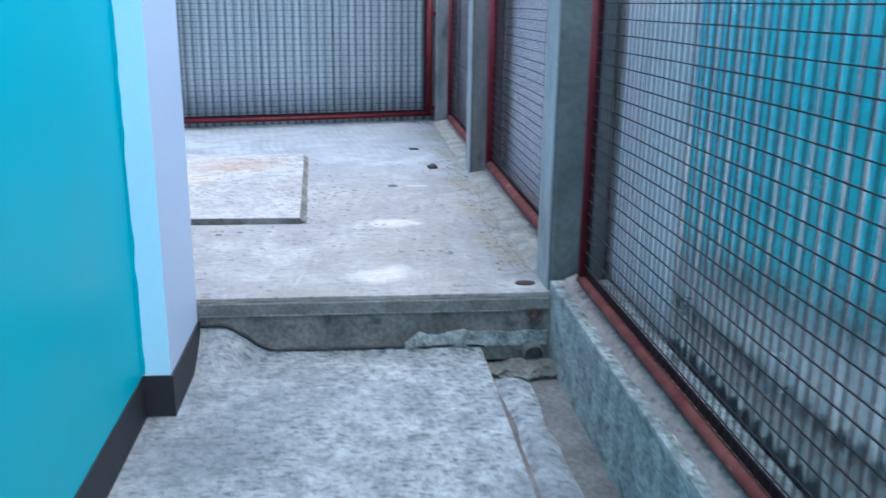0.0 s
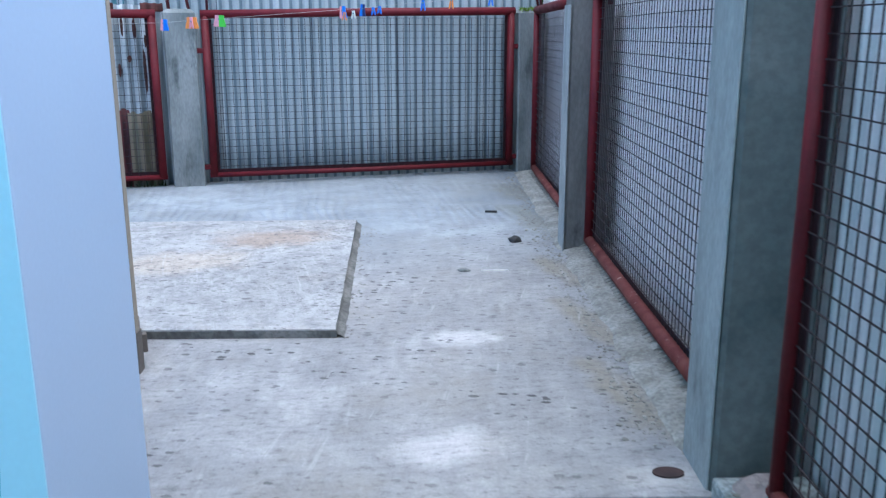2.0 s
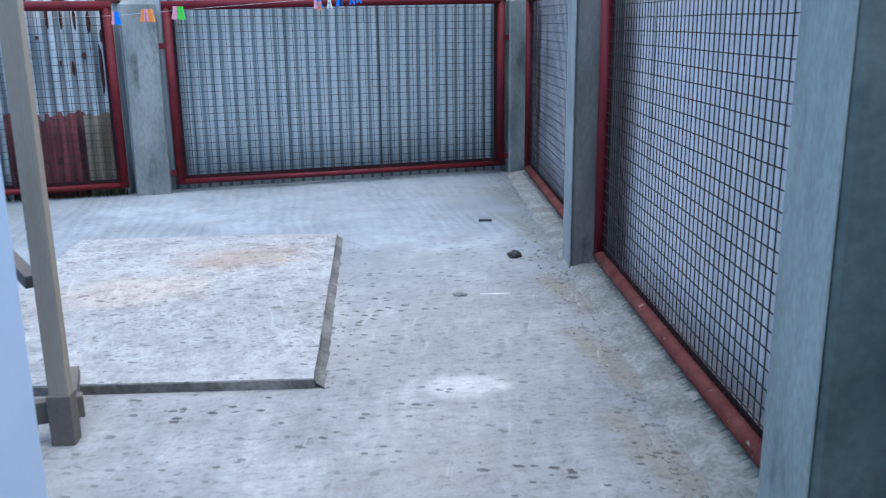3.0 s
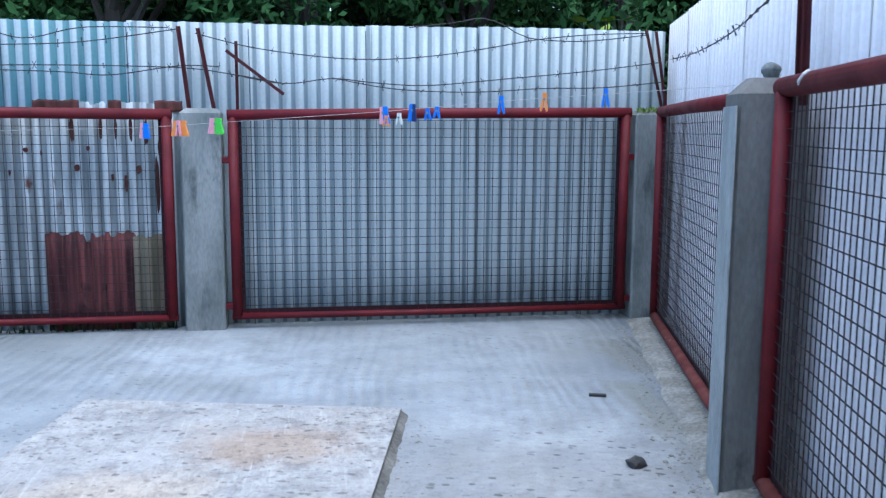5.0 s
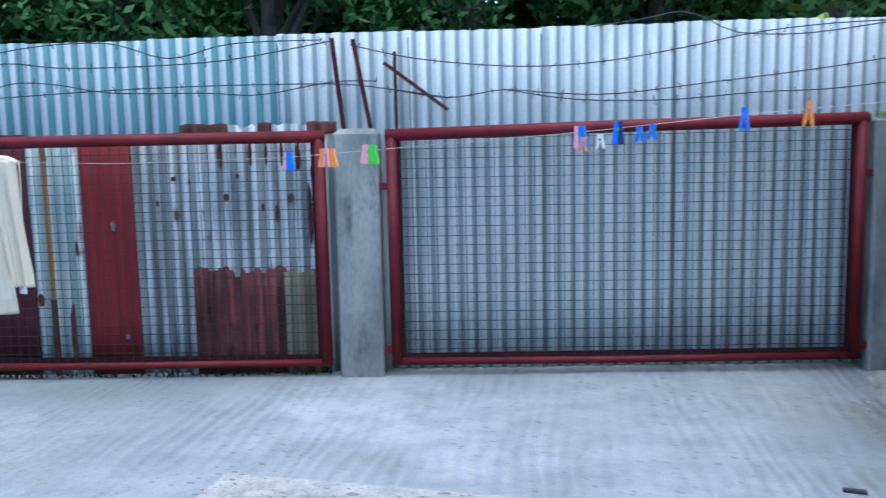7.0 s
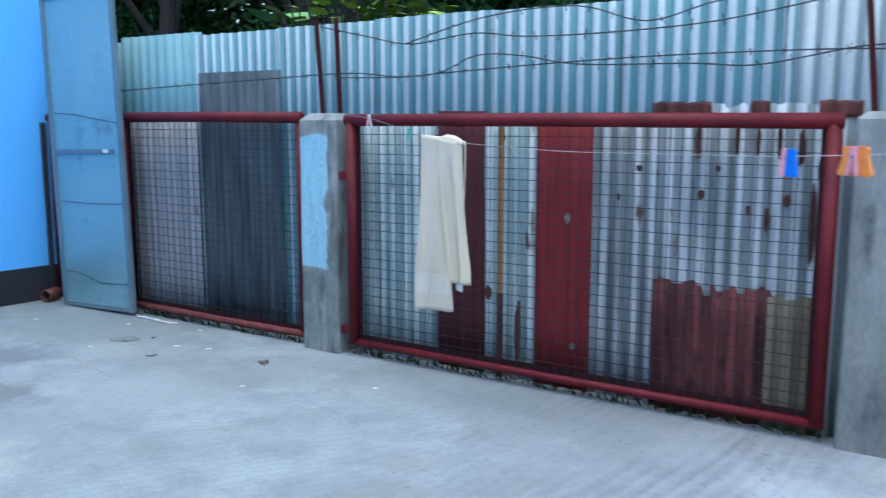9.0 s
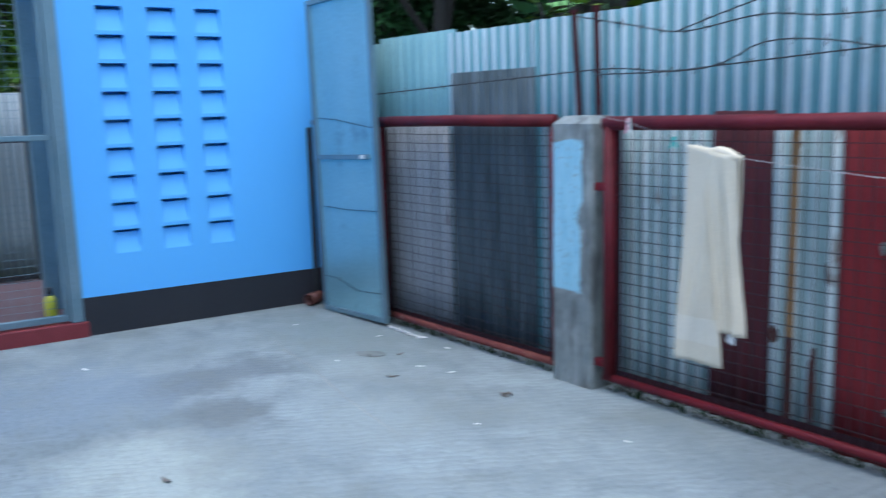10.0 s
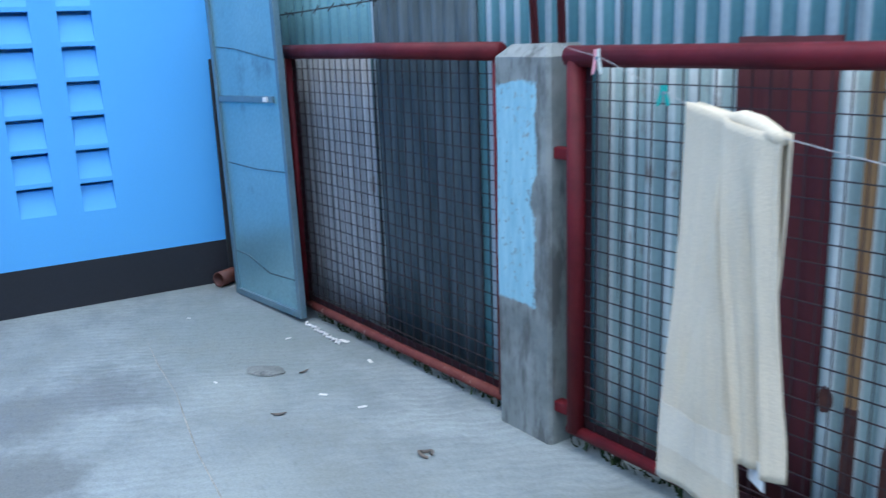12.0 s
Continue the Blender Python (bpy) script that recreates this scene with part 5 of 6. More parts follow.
# mortar under the near side panels
bm = bmesh.new()
prev = None
for k in range(221):
    bq = -0.02 - 5.5 * k / 220
    h = 0.035 + 0.022 * noise.noise((k * 0.35, 5, 0)) + 0.016 * noise.noise((k * 1.3, 2, 0))
    o = 0.016 * noise.noise((k * 0.5, 9, 0)) + 0.012 * noise.noise((k * 1.7, 3, 0))
    row = [bm.verts.new(p) for p in ((0.035 + o, bq, 0.046), (0.06 + o, bq, 0.05 + 0.6 * h), (0.10, bq, 0.05 + h), (0.15, bq, 0.05 + h), (0.17, bq, 0.046))]
    if prev:
        for i in range(4):
            bm.faces.new((row[i], row[i + 1], prev[i + 1], prev[i]))
    prev = row
solo("mortar_bed", bm, surface("pinkish_mortar", (0.36, 0.29, 0.26), (0.24, 0.20, 0.19), 14, 70, 0.9, bumps=0.7, dist=0.012, dirt=(0.10, 0.08, 0.08), dirt_scale=20, dirt_at=0.56),
     "crumbling pinkish mortar under the side fence", "mortar", HOUSE, kind="structure")

# rust marks and a batten on the patched sheets
M_RUSTY = surface("rust_stain", (0.085, 0.028, 0.018), (0.045, 0.014, 0.012), 20, 90, 0.9, bumps=0.3)


def rust_mark(x, z, w, h, y, seed, mat=None, label="dark rust mark"):
    bm = bmesh.new()
    n = 18
    f, g = [], []
    for k in range(n):
        a = 2 * math.pi * k / n
        r = 1 + 0.35 * noise.noise((math.cos(a) * 1.6, math.sin(a) * 1.6, seed))
        px, pz = w * r * math.cos(a), h * r * math.sin(a)
        f.append(bm.verts.new((x + px, y + 0.002 * math.sin(px * 90), z + pz)))
        g.append(bm.verts.new((x + px, y + 0.006, z + pz)))
    bm.faces.new(f[::-1])
    for k in range(n):
        bm.faces.new((f[k], f[(k + 1) % n], g[(k + 1) % n], g[k]))
    part("rust_mark", bm, mat or M_RUSTY, back, label)


for k, (x, z, w, h) in enumerate(((-1.50, 1.27, 0.014, 0.075), (-1.33, 1.275, 0.010, 0.07), (-1.24, 1.27, 0.009, 0.065), (-1.15, 1.275, 0.011, 0.07), (-1.06, 1.25, 0.014, 0.085),
                                  (-1.19, 0.93, 0.012, 0.05), (-1.11, 1.02, 0.018, 0.024), (-1.27, 0.97, 0.008, 0.025), (-1.0, 0.92, 0.014, 0.17), (-0.98, 1.15, 0.012, 0.05),
                                  (-1.48, 1.03, 0.018, 0.02), (-1.41, 1.15, 0.010, 0.016))):
    rust_mark(x, z, w, h, 9.279, k)
for k, (x, z, w, h) in enumerate(((-1.78, 1.14, 0.014, 0.016), (-1.70, 1.12, 0.016, 0.016), (-1.88, 1.0, 0.006, 0.02), (-2.52, 1.27, 0.014, 0.024), (-2.37, 0.75, 0.006, 0.05), (-2.60, 0.45, 0.02, 0.035), (-2.42, 0.25, 0.02, 0.16))):
    rust_mark(x, z, w, h, 9.287, 30 + k)
rust_mark(-2.14, 0.88, 0.014, 0.028, 9.276, 50, M_POST, "small bare grey spot")
rust_mark(-2.10, 0.23, 0.012, 0.018, 9.276, 51, M_POST, "small bare grey spot")
bm = boxed(-2.54, -2.507, 9.276, 9.288, 0.45, 1.33, 0.003)
part("batten", bm, surface("ochre_timber", (0.31, 0.175, 0.07), (0.19, 0.10, 0.045), 6, 60, 0.8, stretch=(5, 5, 0.5), dirt=(0.10, 0.05, 0.03), dirt_at=0.62), back, "ochre stained timber batten")
part("batten", boxed(-2.54, -2.505, 9.274, 9.287, 0.0, 0.455, 0.003), M_RUSTY, back, "dark rusted lower batten")

M_BROWN = galvanised("brown_rust", (0.06, 0.022, 0.018), (0.15, 0.05, 0.04), 0.8, 0.0, rust=(0.30, 0.27, 0.25), rust_at=0.62, streak=9, flank=0.2)
for k, (a, b) in enumerate(((-1.72, -1.45), (-1.28, -1.2), (-1.0, -0.83))):
    part("sheet", corrugated(a, b, 1.38, 1.45, 9.278, seed=61 + k, jag=0.006), M_BROWN, back, "brown rusted strip along a sheet top", smooth=True)

# pipes
def pipe_stub(m, r, l, material, label):
    p = thing("drain_pipe", label, "pipe", m)
    bm = bmesh.new()
    n = 20
    rings = []
    for rr, y in ((r, l), (r, 0), (r * 0.85, 0), (r * 0.85, l * 0.9)):
        rings.append([bm.verts.new((rr * math.cos(2 * math.pi * k / n), y, rr * math.sin(2 * math.pi * k / n))) for k in range(n)])
    for A, B in zip(rings, rings[1:]):
        for k in range(n):
            bm.faces.new((A[k], A[(k + 1) % n], B[(k + 1) % n], B[k]))
    part("pipe", bm, material, p, smooth=True)
    # black plug stands in for the darkness inside the bore
    part("inside", tubed([(0, l * 0.85, 0), (0, l * 0.95, 0)], r * 0.84, n), M_DARK, p, "black plug for the dark bore")


pipe_stub(HOUSE @ pose(-0.075, -0.03, -0.085), 0.026, 0.1, M_PVC, "rusty red pipe end in the step face")
pipe_stub(HOUSE @ pose(-0.075, -0.07, -0.262), 0.045, 0.12, M_POST_D, "grey drain pipe end above the channel")
pipe_stub(WEST @ pose(0.12, 2.42, 0.05, 0, 0, 30), 0.045, 0.14, M_PVC, "orange pipe end at the foot of the wall")
# a round hole in the slab: a rusty disc, the hole's darkness in its colour, and the crumbled cement round it
bm = bmesh.new()
bmesh.ops.create_circle(bm, cap_ends=True, segments=24, radius=0.045)
bmesh.ops.solidify(bm, geom=bm.faces[:], thickness=0.004)
bm.transform(Matrix.Diagonal((1.0, 0.7, 1, 1)))
solo("floor_drain", bm, surface("dark_rusty_hole", (0.06, 0.028, 0.022), (0.03, 0.018, 0.016), 9, 60, 0.8), "rusty disc coloured dark for a hole in the slab", "drain", HOUSE @ pose(-0.085, 0.14, 0.005))


def chunk_row(a0, a1, b, z, n, rr, seed, material, label, name, squash=0.5, deep=1.0):
    rnd = random.Random(seed)
    bm = bmesh.new()
    for k in range(n):
        g = bmesh.ops.create_icosphere(bm, subdivisions=3, radius=1.0)
        c = Vector((rnd.uniform(a0, a1), b + rnd.uniform(-0.03, 0.03) * deep, z + rnd.uniform(-0.012, 0.012)))
        s = rnd.uniform(0.6, 1.3) * rr
        for v in g["verts"]:
            v.co = v.co * s * (1 + 0.5 * noise.noise(v.co * 1.7 + c * 9) + 0.3 * noise.noise(v.co * 5 + c * 17))
            v.co.y *= deep
            v.co.z *= squash
            v.co += c
    solo(name, bm, material, label, "cement", HOUSE, kind="structure")


solo("step_lip", boxed(-1.49, 0.0, -0.016, -0.006, -0.068, -0.016, 0.004), M_RISER_L, "smooth cast upper edge of the concrete step", "step", HOUSE, kind="structure")
solo("step_line", boxed(-1.49, -0.16, -0.018, -0.0155, -0.071, -0.067), M_KERB, "thin pale line under the step edge", "step", HOUSE, kind="structure")


def skirt_top(a):
    """Height of the broken cement along the foot of the step: a heap by the house, a thin ragged ridge further on."""
    heap = max(0.0, min(1.0, (-1.17 - a) / 0.24))
    return -0.232 + 0.115 * heap * heap * (3 - 2 * heap) + 0.012 * noise.noise((a * 6, 1, 0)) + 0.006 * noise.noise((a * 25, 4, 0))


bm = bmesh.new()
prev = None
for k in range(201):
    a = -1.49 + 1.19 * k / 200
    top = skirt_top(a)
    reach = 0.05 + 0.16 * (top + 0.25) / 0.12 + 0.015 * noise.noise((a * 7, 6, 0))
    row = []
    for j in range(9):
        f = j / 8
        z = top + (-0.262 - top) * f ** 0.75 + 0.016 * (1 - abs(2 * f - 1)) * noise.noise((a * 18, f * 4, 2)) + 0.006 * noise.noise((a * 50, f * 11, 5))
        row.append(bm.verts.new((a, -0.006 - reach * f, z)))
    if prev:
        for j in range(8):
            bm.faces.new((prev[j], prev[j + 1], row[j + 1], row[j]))
    prev = row
solo("cement_skirt", bm, M_LOW, "broken cement heaped along the foot of the step", "cement", HOUSE, kind="structure")
bm = bmesh.new()
pts = [-1.485 + 1.2 * k / 120 for k in range(121)]
tube(bm, [(a, -0.010, skirt_top(a) + 0.004) for a in pts], [max(0.002, 0.008 + 0.009 * noise.noise((a * 14, 2, 0))) for a in pts], 6)
solo("step_crack", bm, M_DARK, "black open crack above the broken cement", "crack", HOUSE, kind="structure")
low = [(-0.63 + 0.62 * k / 60, -0.232 + 0.006 * noise.noise((k * 0.4, 2, 0))) for k in range(61)]
high = [(x, -0.165 - 0.05 * max(0, (-0.57 - x) / 0.06) + 0.016 * noise.noise((x * 9, 7, 0)) + 0.008 * noise.noise((x * 31, 1, 0))) for x, _ in reversed(low)]
bm = bmesh.new()
rings = [[bm.verts.new((x, y, z)) for x, z in low + high] for y in (-0.016, -0.004)]
bm.faces.new(rings[0])
for k in range(len(rings[0])):
    q = (k + 1) % len(rings[0])
    bm.faces.new((rings[0][q], rings[0][k], rings[1][k], rings[1][q]))
bmesh.ops.recalc_face_normals(bm, faces=bm.faces)
solo("cement_smear", bm, M_RENDER, "pale cement smeared on the step face", "cement", HOUSE, kind="structure")
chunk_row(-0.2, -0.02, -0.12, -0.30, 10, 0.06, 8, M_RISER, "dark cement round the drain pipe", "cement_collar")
bm = bmesh.new()
prev = None
for k in range(41):
    bq = -0.15 - 6.0 * k / 40
    w = 0.07 + 0.04 * noise.noise((k * 0.5, 3, 0))
    c = -0.19 + 0.02 * noise.noise((k * 0.4, 8, 0))
    row = [bm.verts.new((c + f * w, bq, -0.316 + 0.035 * (1 - f * f) * (0.6 + 0.4 * noise.noise((k * 0.8, f, 1))))) for f in (-1, -0.5, 0, 0.5, 1)]
    if prev:
        for i in range(4):
            bm.faces.new((prev[i], prev[i + 1], row[i + 1], row[i]))
    prev = row
solo("cement_spill", bm, M_LOW, "pale cement spilt along the drain channel", "cement", HOUSE, kind="structure", smooth=True)

# ---- gate details ----
for pts in (((0.05, 1.42), (0.3, 1.40), (0.55, 1.36), (0.76, 1.33)), ((0.06, 0.78), (0.4, 0.765), (0.77, 0.77)), ((0.04, 0.26), (0.2, 0.255), (0.45, 0.19), (0.77, 0.20))):
    part("crease", tubed([(x, -0.006, z) for x, z in pts], 0.003, 4), M_SHEET_D, gate, "dark crease across the sheet")
part("latch", boxed(0.60, 0.65, -0.024, -0.015, 1.125, 1.15, 0.003), M_STRING, gate, "pale latch plate")

# black strip put into the dark gap between wall and gate
solo("corner_post", boxed(0.008, 0.03, 2.52, 2.555, 0.0, 1.34, 0.004), M_DARK, "narrow black strip in the dark gap behind the gate", "post", WEST)

# ---- beyond the screen door ----
solo("floor_porch", boxed(-2.05, -0.16, -2.0, 3.0, -0.3, 0.085), M_TILE, "dull red painted porch floor", "floor", WEST, kind="structure")
rail = thing("porch_railing", "black steel porch railing", "railing", WEST)
part("top_rail", boxed(-2.02, -1.99, -1.9, 2.9, 1.28, 1.31, 0.004), M_BAR, rail)
part("bottom_rail", boxed(-2.02, -1.99, -1.9, 2.9, 0.10, 0.14, 0.004), M_DARK, rail)
for s in (-1.6, -0.75, 0.09, 0.86, 1.7, 2.6):
    part("post", boxed(-2.04, -1.97, s - 0.035, s + 0.035, 0.085, 1.75, 0.004), M_DARK, rail)
far = thing("corrugated_fence", "white corrugated sheet fence beyond the porch", "fence", WEST @ pose(-4.6, 0, 0, 0, 0, 90))
for k in range(9):
    part("sheet", corrugated(-3.4 + 0.78 * k, -2.63 + 0.78 * k, -0.36, 1.72 + 0.03 * (k % 2), 0.004 * (k % 2), seed=200 + k), M_SHEET_B, far, smooth=True)
for s in (-2.4, -0.9, 0.55, 2.0):
    fence_post(-4.45, -4.22, s - 0.11, s + 0.11, -0.4, 1.25, WEST, M_RISER, "dark weathered concrete post beyond the porch")
solo("fence_rail", tubed([(-4.3, -3.2, 1.24), (-4.3, 3.2, 1.24)], 0.03, 10), M_RED, "red pipe rail on the far posts", "fence rail", WEST, smooth=True)
solo("porch_column", boxed(-0.75, -0.62, 0.70, 0.83, 0.085, 2.6, 0.006), M_GFRAME, "grey-blue steel column on the porch", "column", WEST)
bottle = thing("spray_bottle", "yellow plastic bottle with a black cap on the porch", "bottle", WEST @ pose(-0.35, 0.69, 0.085))
part("body", tubed([(0, 0, 0), (0, 0, 0.01), (0, 0, 0.13), (0, 0, 0.16)], [0.035, 0.04, 0.04, 0.02], 16), M_YELLOW, bottle, smooth=True)
part("cap", tubed([(0, 0, 0.16), (0, 0, 0.215)], [0.02, 0.018], 12), M_DARK, bottle, smooth=True)
cart = thing("metal_stand", "thin black metal stand on the porch", "stand", WEST @ pose(-1.1, 0.16, 0.085, 0, 0, 15))
for s in (-0.1, 0.1):
    part("leg", tubed([(s, 0, 0), (s * 0.6, 0.02, 0.62)], 0.009, 8), M_DARK, cart)
part("crossbar", tubed([(-0.09, 0, 0.2), (0.09, 0, 0.2)], 0.008, 8), M_DARK, cart)
part("tray", boxed(-0.12, 0.12, -0.1, 0.14, 0.60, 0.625, 0.005), M_DARK, cart)

# ---- trees and plants ----


def leaf_cloud(blobs, n, size, seed, flat=0.0):
    """Many small pointed leaves, thick near the skin of each clump, with gaps between the clumps."""
    rg = np.random.RandomState(seed)
    blobs = np.array(blobs)
    w = blobs[:, 3] ** 2
    pick = rg.choice(len(blobs), n, p=w / w.sum())
    d = rg.normal(size=(n, 3))
    d /= np.linalg.norm(d, axis=1)[:, None]
    r = blobs[pick, 3] * (0.55 + 0.5 * rg.rand(n)) * (1 + 0.25 * np.sin(d[:, 0] * 5 + pick) * np.cos(d[:, 2] * 6 + pick))
    c = blobs[pick, :3] + d * r[:, None] * np.array([1, 1, 0.85])
    a = rg.normal(size=(n, 3))
    a[:, 2] -= 0.5
    a /= np.linalg.norm(a, axis=1)[:, None]
    b = np.cross(a, rg.normal(size=(n, 3)) + np.array([0, 0, flat]))
    b /= np.linalg.norm(b, axis=1)[:, None]
    up = np.cross(a, b)
    s = size * (0.6 + 0.8 * rg.rand(n))[:, None]
    v = np.stack([c - a * s, c + b * s * 0.38 + up * s * 0.1, c + a * s, c - b * s * 0.38 + up * s * 0.1], 1).reshape(-1, 3)
    me = bpy.data.meshes.new("crown")
    me.vertices.add(len(v))
    me.vertices.foreach_set("co", v.ravel())
    me.loops.add(4 * n)
    me.loops.foreach_set("vertex_index", np.arange(4 * n))
    me.polygons.add(n)
    me.polygons.foreach_set("loop_start", np.arange(0, 4 * n, 4))
    me.update()
    me.validate()
    return me


def tree(x, y, h, seed, n=13000, size=0.058, mat=None, low=0.8):
    rnd = random.Random(seed)
    t = thing("tree", "dark green leafy tree behind the sheet fence", "tree", pose(x, y, -0.36), "trees behind the fence")
    bm = bmesh.new()
    lean = rnd.uniform(-0.3, 0.3)
    tube(bm, [(0, 0, 0), (lean * 0.3, 0.05, h * 0.25), (lean * 0.7, 0, h * 0.5), (lean, 0.1, h * 0.8)], [0.16, 0.12, 0.09, 0.04], 9)
    blobs = []
    for k in range(18):
        a = rnd.uniform(0, 6.28)
        z = rnd.uniform(low, h)
        rr = rnd.uniform(0.5, 1.35) * (1.0 if z < h * 0.75 else 0.6)
        e = Vector((rr * math.cos(a), rr * math.sin(a), z))
        tube(bm, [(lean * z / h, 0.03, z * 0.7), tuple(e * 0.6 + Vector((0, 0, z * 0.36))), tuple(e)], [0.05, 0.03, 0.012], 6)
        blobs.append((*e, rnd.uniform(0.4, 0.75)))
    part("trunk", bm, M_BARK, t)
    me = leaf_cloud(blobs, n, size, seed)
    me.materials.append(mat or M_LEAF)
    new("crown", me).parent = t


rnd = random.Random(11)
for k, x in enumerate(np.arange(-13.0, 8.5, 1.45)):
    tree(float(x) + rnd.uniform(-0.4, 0.4), 12.2 + rnd.uniform(-0.5, 1.2), rnd.uniform(4.5, 7.0), 100 + k, mat=M_LEAF if k % 3 else M_LEAF_D)
for k, s in enumerate((-3.5, -1.6, 0.2, 2.0, 4.0)):
    p = WEST @ Vector((-7.5 - (k % 2), s, 0))
    tree(p.x, p.y, rnd.uniform(5.0, 6.5), 140 + k, 9000, 0.085, leaf_mat("leaf_bright", (0.03, 0.07, 0.012), (0.09, 0.17, 0.03)), 1.0)
rg = random.Random(3)
blobs = [(x + rg.uniform(-0.5, 0.5), 16.5 + rg.uniform(-1, 2.5), z + rg.uniform(-0.4, 0.4), rg.uniform(0.8, 1.4)) for x in np.arange(-24, 18, 1.2) for z in (0.5, 1.8, 3.2, 4.8, 6.4, 8.0)]
me = leaf_cloud(blobs, 70000, 0.21, 77)
me.materials.append(M_LEAF_D)
tagged(new("far_woods", me), "dense dark green woods behind the trees", "woods", kind="stuff")


blobs = [(x + rg.uniform(-0.4, 0.4), 14.6 + rg.uniform(-0.4, 0.5), z + rg.uniform(-0.3, 0.3), rg.uniform(0.6, 0.9)) for x in np.arange(-18, 12, 0.9) for z in (0.6, 1.5, 2.4, 3.3)]
me = leaf_cloud(blobs, 50000, 0.11, 78)
me.materials.append(M_LEAF_D)
tagged(new("undergrowth", me), "dark undergrowth between the trees", "undergrowth", kind="stuff")
blobs = [tuple(WEST @ Vector((-10 + rg.uniform(-0.6, 0.6), s + rg.uniform(-0.5, 0.5), z))) + (rg.uniform(0.8, 1.2),) for s in np.arange(-8, 9, 1.1) for z in (0.5, 1.8, 3.1, 4.4, 5.7)]
me = leaf_cloud(blobs, 26000, 0.16, 79)
me.materials.append(M_LEAF)
tagged(new("undergrowth", me), "green undergrowth beyond the porch", "undergrowth", kind="stuff")


def broad_leaf(bm, p, d, size):
    """A heart-shaped leaf blade on a stalk."""
    d = Vector(d).normalized()
    side = d.cross(Vector((0, 0, 1))).normalized()
    up = side.cross(d)
    mid = [p + d * size * t + up * (-0.35 * size * t * t) for t in (0, 0.25, 0.5, 0.75, 1.0)]
    wid = (0.28, 0.46, 0.38, 0.2, 0.0)
    L = [bm.verts.new(m + side * size * w - up * size * 0.08 * w) for m, w in zip(mid, wid)]
    C = [bm.verts.new(m) for m in mid]
    Rr = [bm.verts.new(m - side * size * w - up * size * 0.08 * w) for m, w in zip(mid, wid)]
    for i in range(3):
        bm.faces.new((L[i], L[i + 1], C[i + 1], C[i]))
        bm.faces.new((C[i], C[i + 1], Rr[i + 1], Rr[i]))
    bm.faces.new((L[3], C[4], C[3]))
    bm.faces.new((C[3], C[4], Rr[3]))


def plant(x, y, n, size, seed, zs, mat, label, name):
    rnd = random.Random(seed)
    t = thing(name, label, "plant", pose(x, y, -0.36))
    st, lf = bmesh.new(), bmesh.new()
    for k in range(n):
        a = rnd.uniform(0, 6.28)
        z = rnd.uniform(*zs) + 0.36
        o = rnd.uniform(0.05, 0.4)
        e = Vector((o * math.cos(a), o * math.sin(a), z))
        tube(st, [(0, 0, 0), (e.x * 0.3, e.y * 0.3, z * 0.6), tuple(e)], [0.016, 0.010, 0.006], 5)
        broad_leaf(lf, e, (math.cos(a), math.sin(a) * 0.6 - 0.3, rnd.uniform(0.0, 0.7)), size * rnd.uniform(0.7, 1.2))
    tagged(part("stalk", st, M_BARK, t), kind="stuff")
    tagged(part("foliage", lf, mat, t), kind="stuff")


plant(-4.72, 10.35, 9, 0.33, 1, (2.0, 2.25), leaf_mat("taro_leaf", (0.05, 0.13, 0.04), (0.12, 0.25, 0.08)), "broad-leaved green plant behind the sheet fence", "taro_plant")
plant(-3.95, 9.75, 110, 0.12, 2, (1.85, 2.2), M_LEAF_Y, "yellow-green shrub behind the sheet fence", "shrub")
plant(-3.45, 9.75, 60, 0.11, 3, (1.8, 2.02), M_LEAF_Y, "yellow-green shrub behind the sheet fence", "shrub")
plant(0.6, 10.1, 12, 0.14, 4, (1.6, 1.98), M_LEAF, "green shrub behind the sheet fence", "shrub")
plant(2.2, 10.2, 24, 0.12, 5, (1.85, 2.15), M_LEAF_Y, "green shrub behind the fence corner", "shrub")

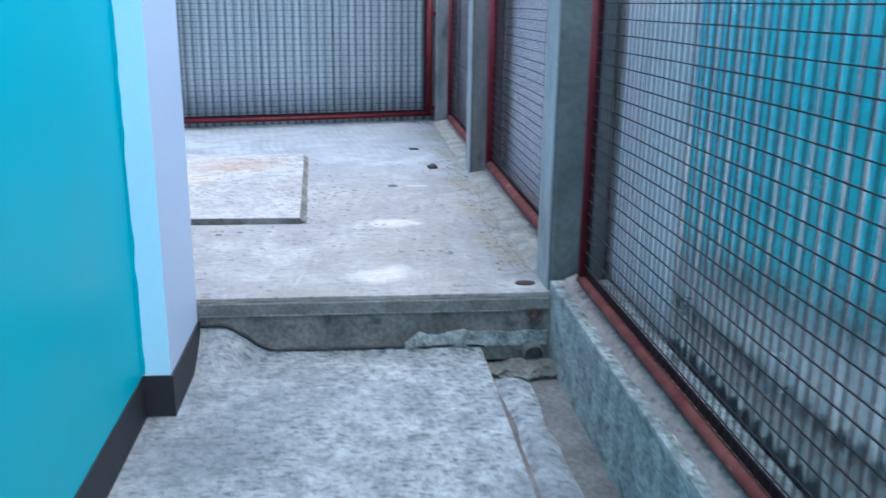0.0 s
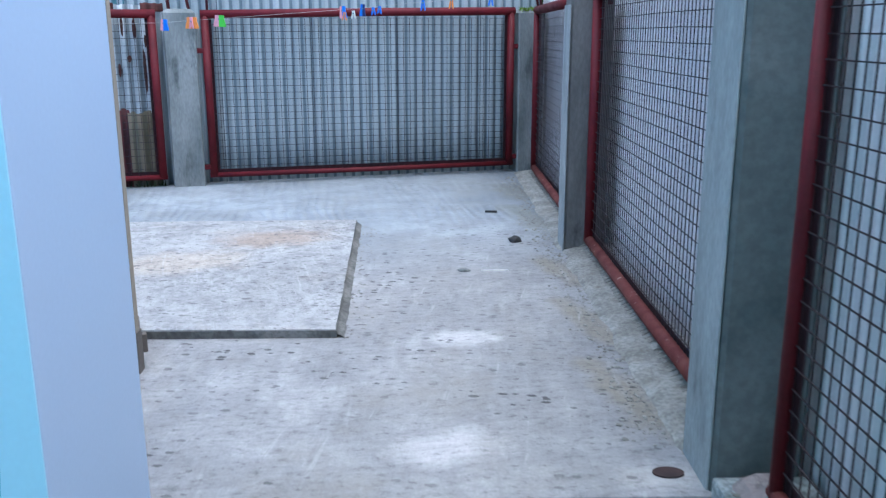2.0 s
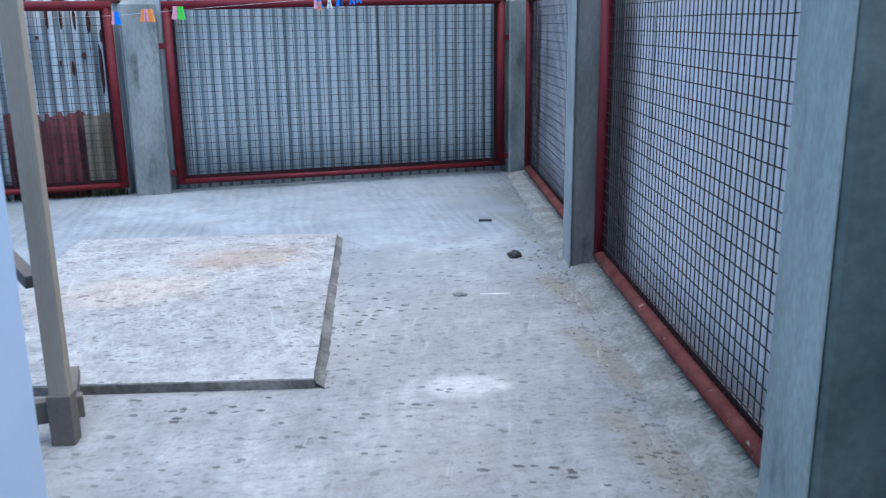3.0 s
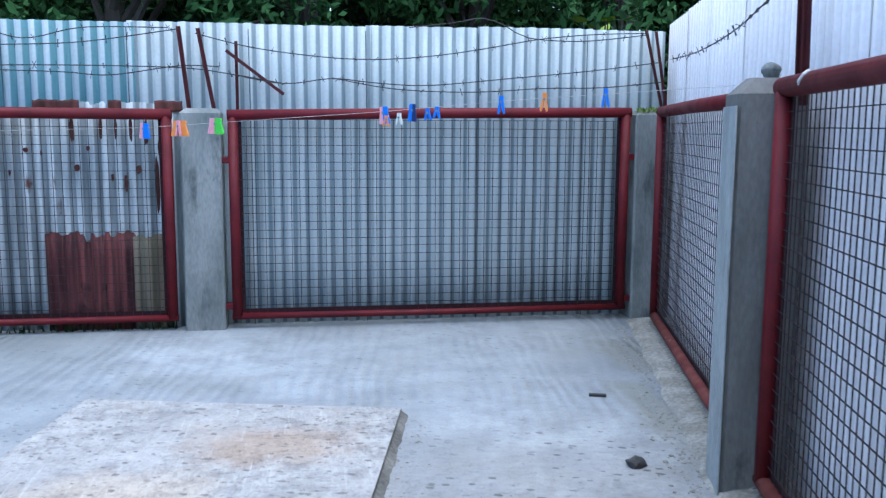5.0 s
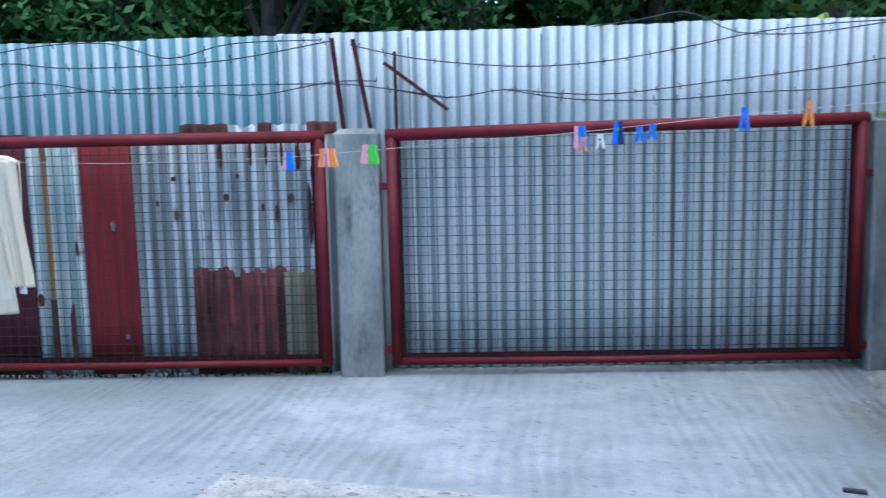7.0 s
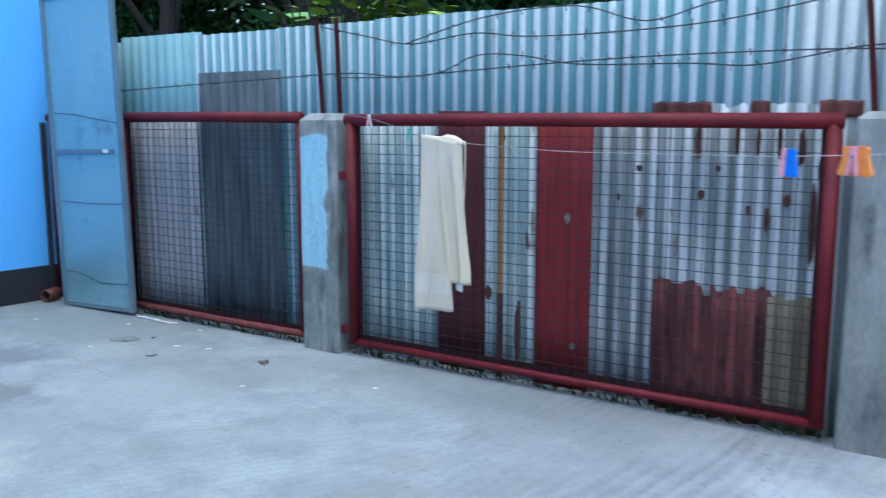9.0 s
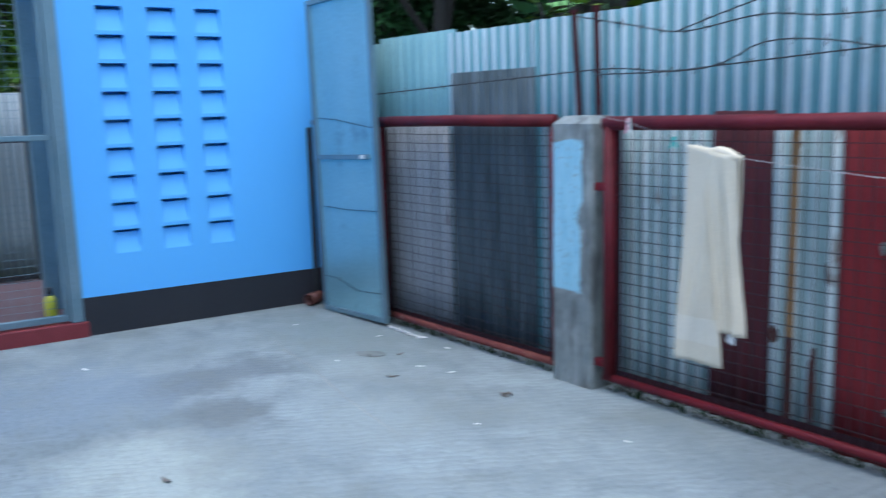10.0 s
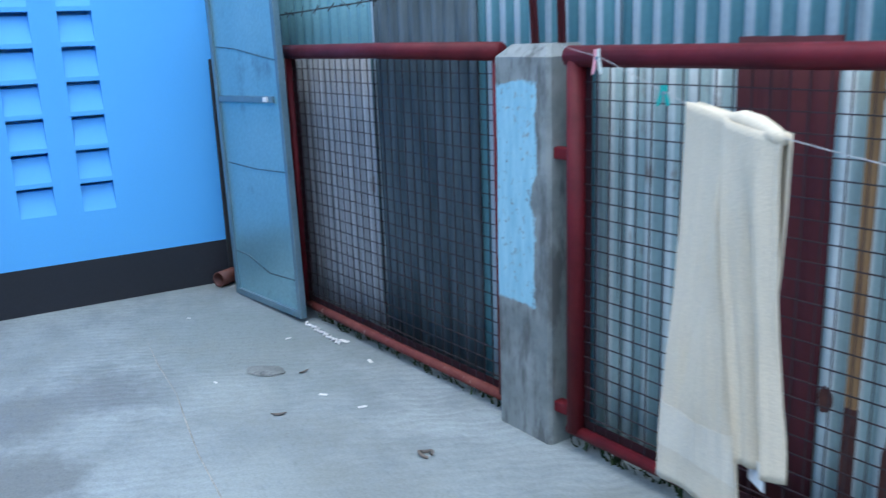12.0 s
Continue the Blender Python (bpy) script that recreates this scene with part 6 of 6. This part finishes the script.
# ---- grit along the side fence ----
rnd = random.Random(77)
bm = bmesh.new()
for k in range(520):
    g = bmesh.ops.create_icosphere(bm, subdivisions=1, radius=1.0)
    s = 0.003 + 0.009 * rnd.random() ** 3
    c = Vector((-0.02 - abs(rnd.gauss(0, 0.07)), rnd.uniform(0.35, 5.4), 0.001))
    for v in g["verts"]:
        v.co = Vector((v.co.x * s * rnd.uniform(0.8, 1.4), v.co.y * s * rnd.uniform(0.8, 1.4), v.co.z * s * 0.6)) + c
for k in range(420):
    g = bmesh.ops.create_icosphere(bm, subdivisions=1, radius=1.0)
    s = 0.003 + 0.010 * rnd.random() ** 3
    c = Vector((0.02 + abs(rnd.gauss(0, 0.06)), rnd.uniform(-3.2, -0.05), 0.051))
    for v in g["verts"]:
        v.co = Vector((v.co.x * s * rnd.uniform(0.8, 1.4), v.co.y * s * rnd.uniform(0.8, 1.4), v.co.z * s * 0.6)) + c
solo("grit", bm, M_KERB, "brown grit and cement crumbs along the side fence", "grit", HOUSE, kind="stuff")

# ---- last small things ----
pts = [(-2.40 + 0.012 * math.sin(3 * t), -0.036 * math.sin(t + 0.25), 1.419 + 0.037 * math.cos(t + 0.25)) for t in (0.0, 0.3, 0.6, 0.9, 1.2, 1.5)]
solo("tape_scrap", tubed(pts, [0.003, 0.005, 0.006, 0.005, 0.006, 0.003], 6), M_STRING, "scrap of white tape stuck on the red pipe", "tape", RIGHT)
rnd = random.Random(21)
bm = bmesh.new()
for k in range(160):
    o = Vector((rnd.uniform(2.11, 2.33), rnd.uniform(9.155, 9.20), 1.385 + rnd.uniform(0, 0.03)))
    d = Vector((rnd.gauss(0, 0.008), rnd.gauss(-0.004, 0.008), rnd.uniform(0.004, 0.022)))
    w = Vector((rnd.uniform(-1, 1), rnd.uniform(-1, 1), 0)).normalized() * 0.006
    bm.faces.new([bm.verts.new(v) for v in (o - w, o + w, o + d + w * 0.6, o + d * 1.2)])
solo("moss", bm, M_LEAF_Y, "bright green moss on top of the corner post", "moss", kind="stuff")
pts = [(-5.34 + 0.40 * k / 60, 9.12 - 0.02 * k / 60 + 0.011 * math.sin(k * 1.25), 0.006 + 0.004 * (1 + math.sin(k * 0.9))) for k in range(61)]
solo("plastic_cord", tubed(pts, 0.0045, 6), M_STRING, "crimped white plastic cord lying beside the gate", "cord", smooth=True)
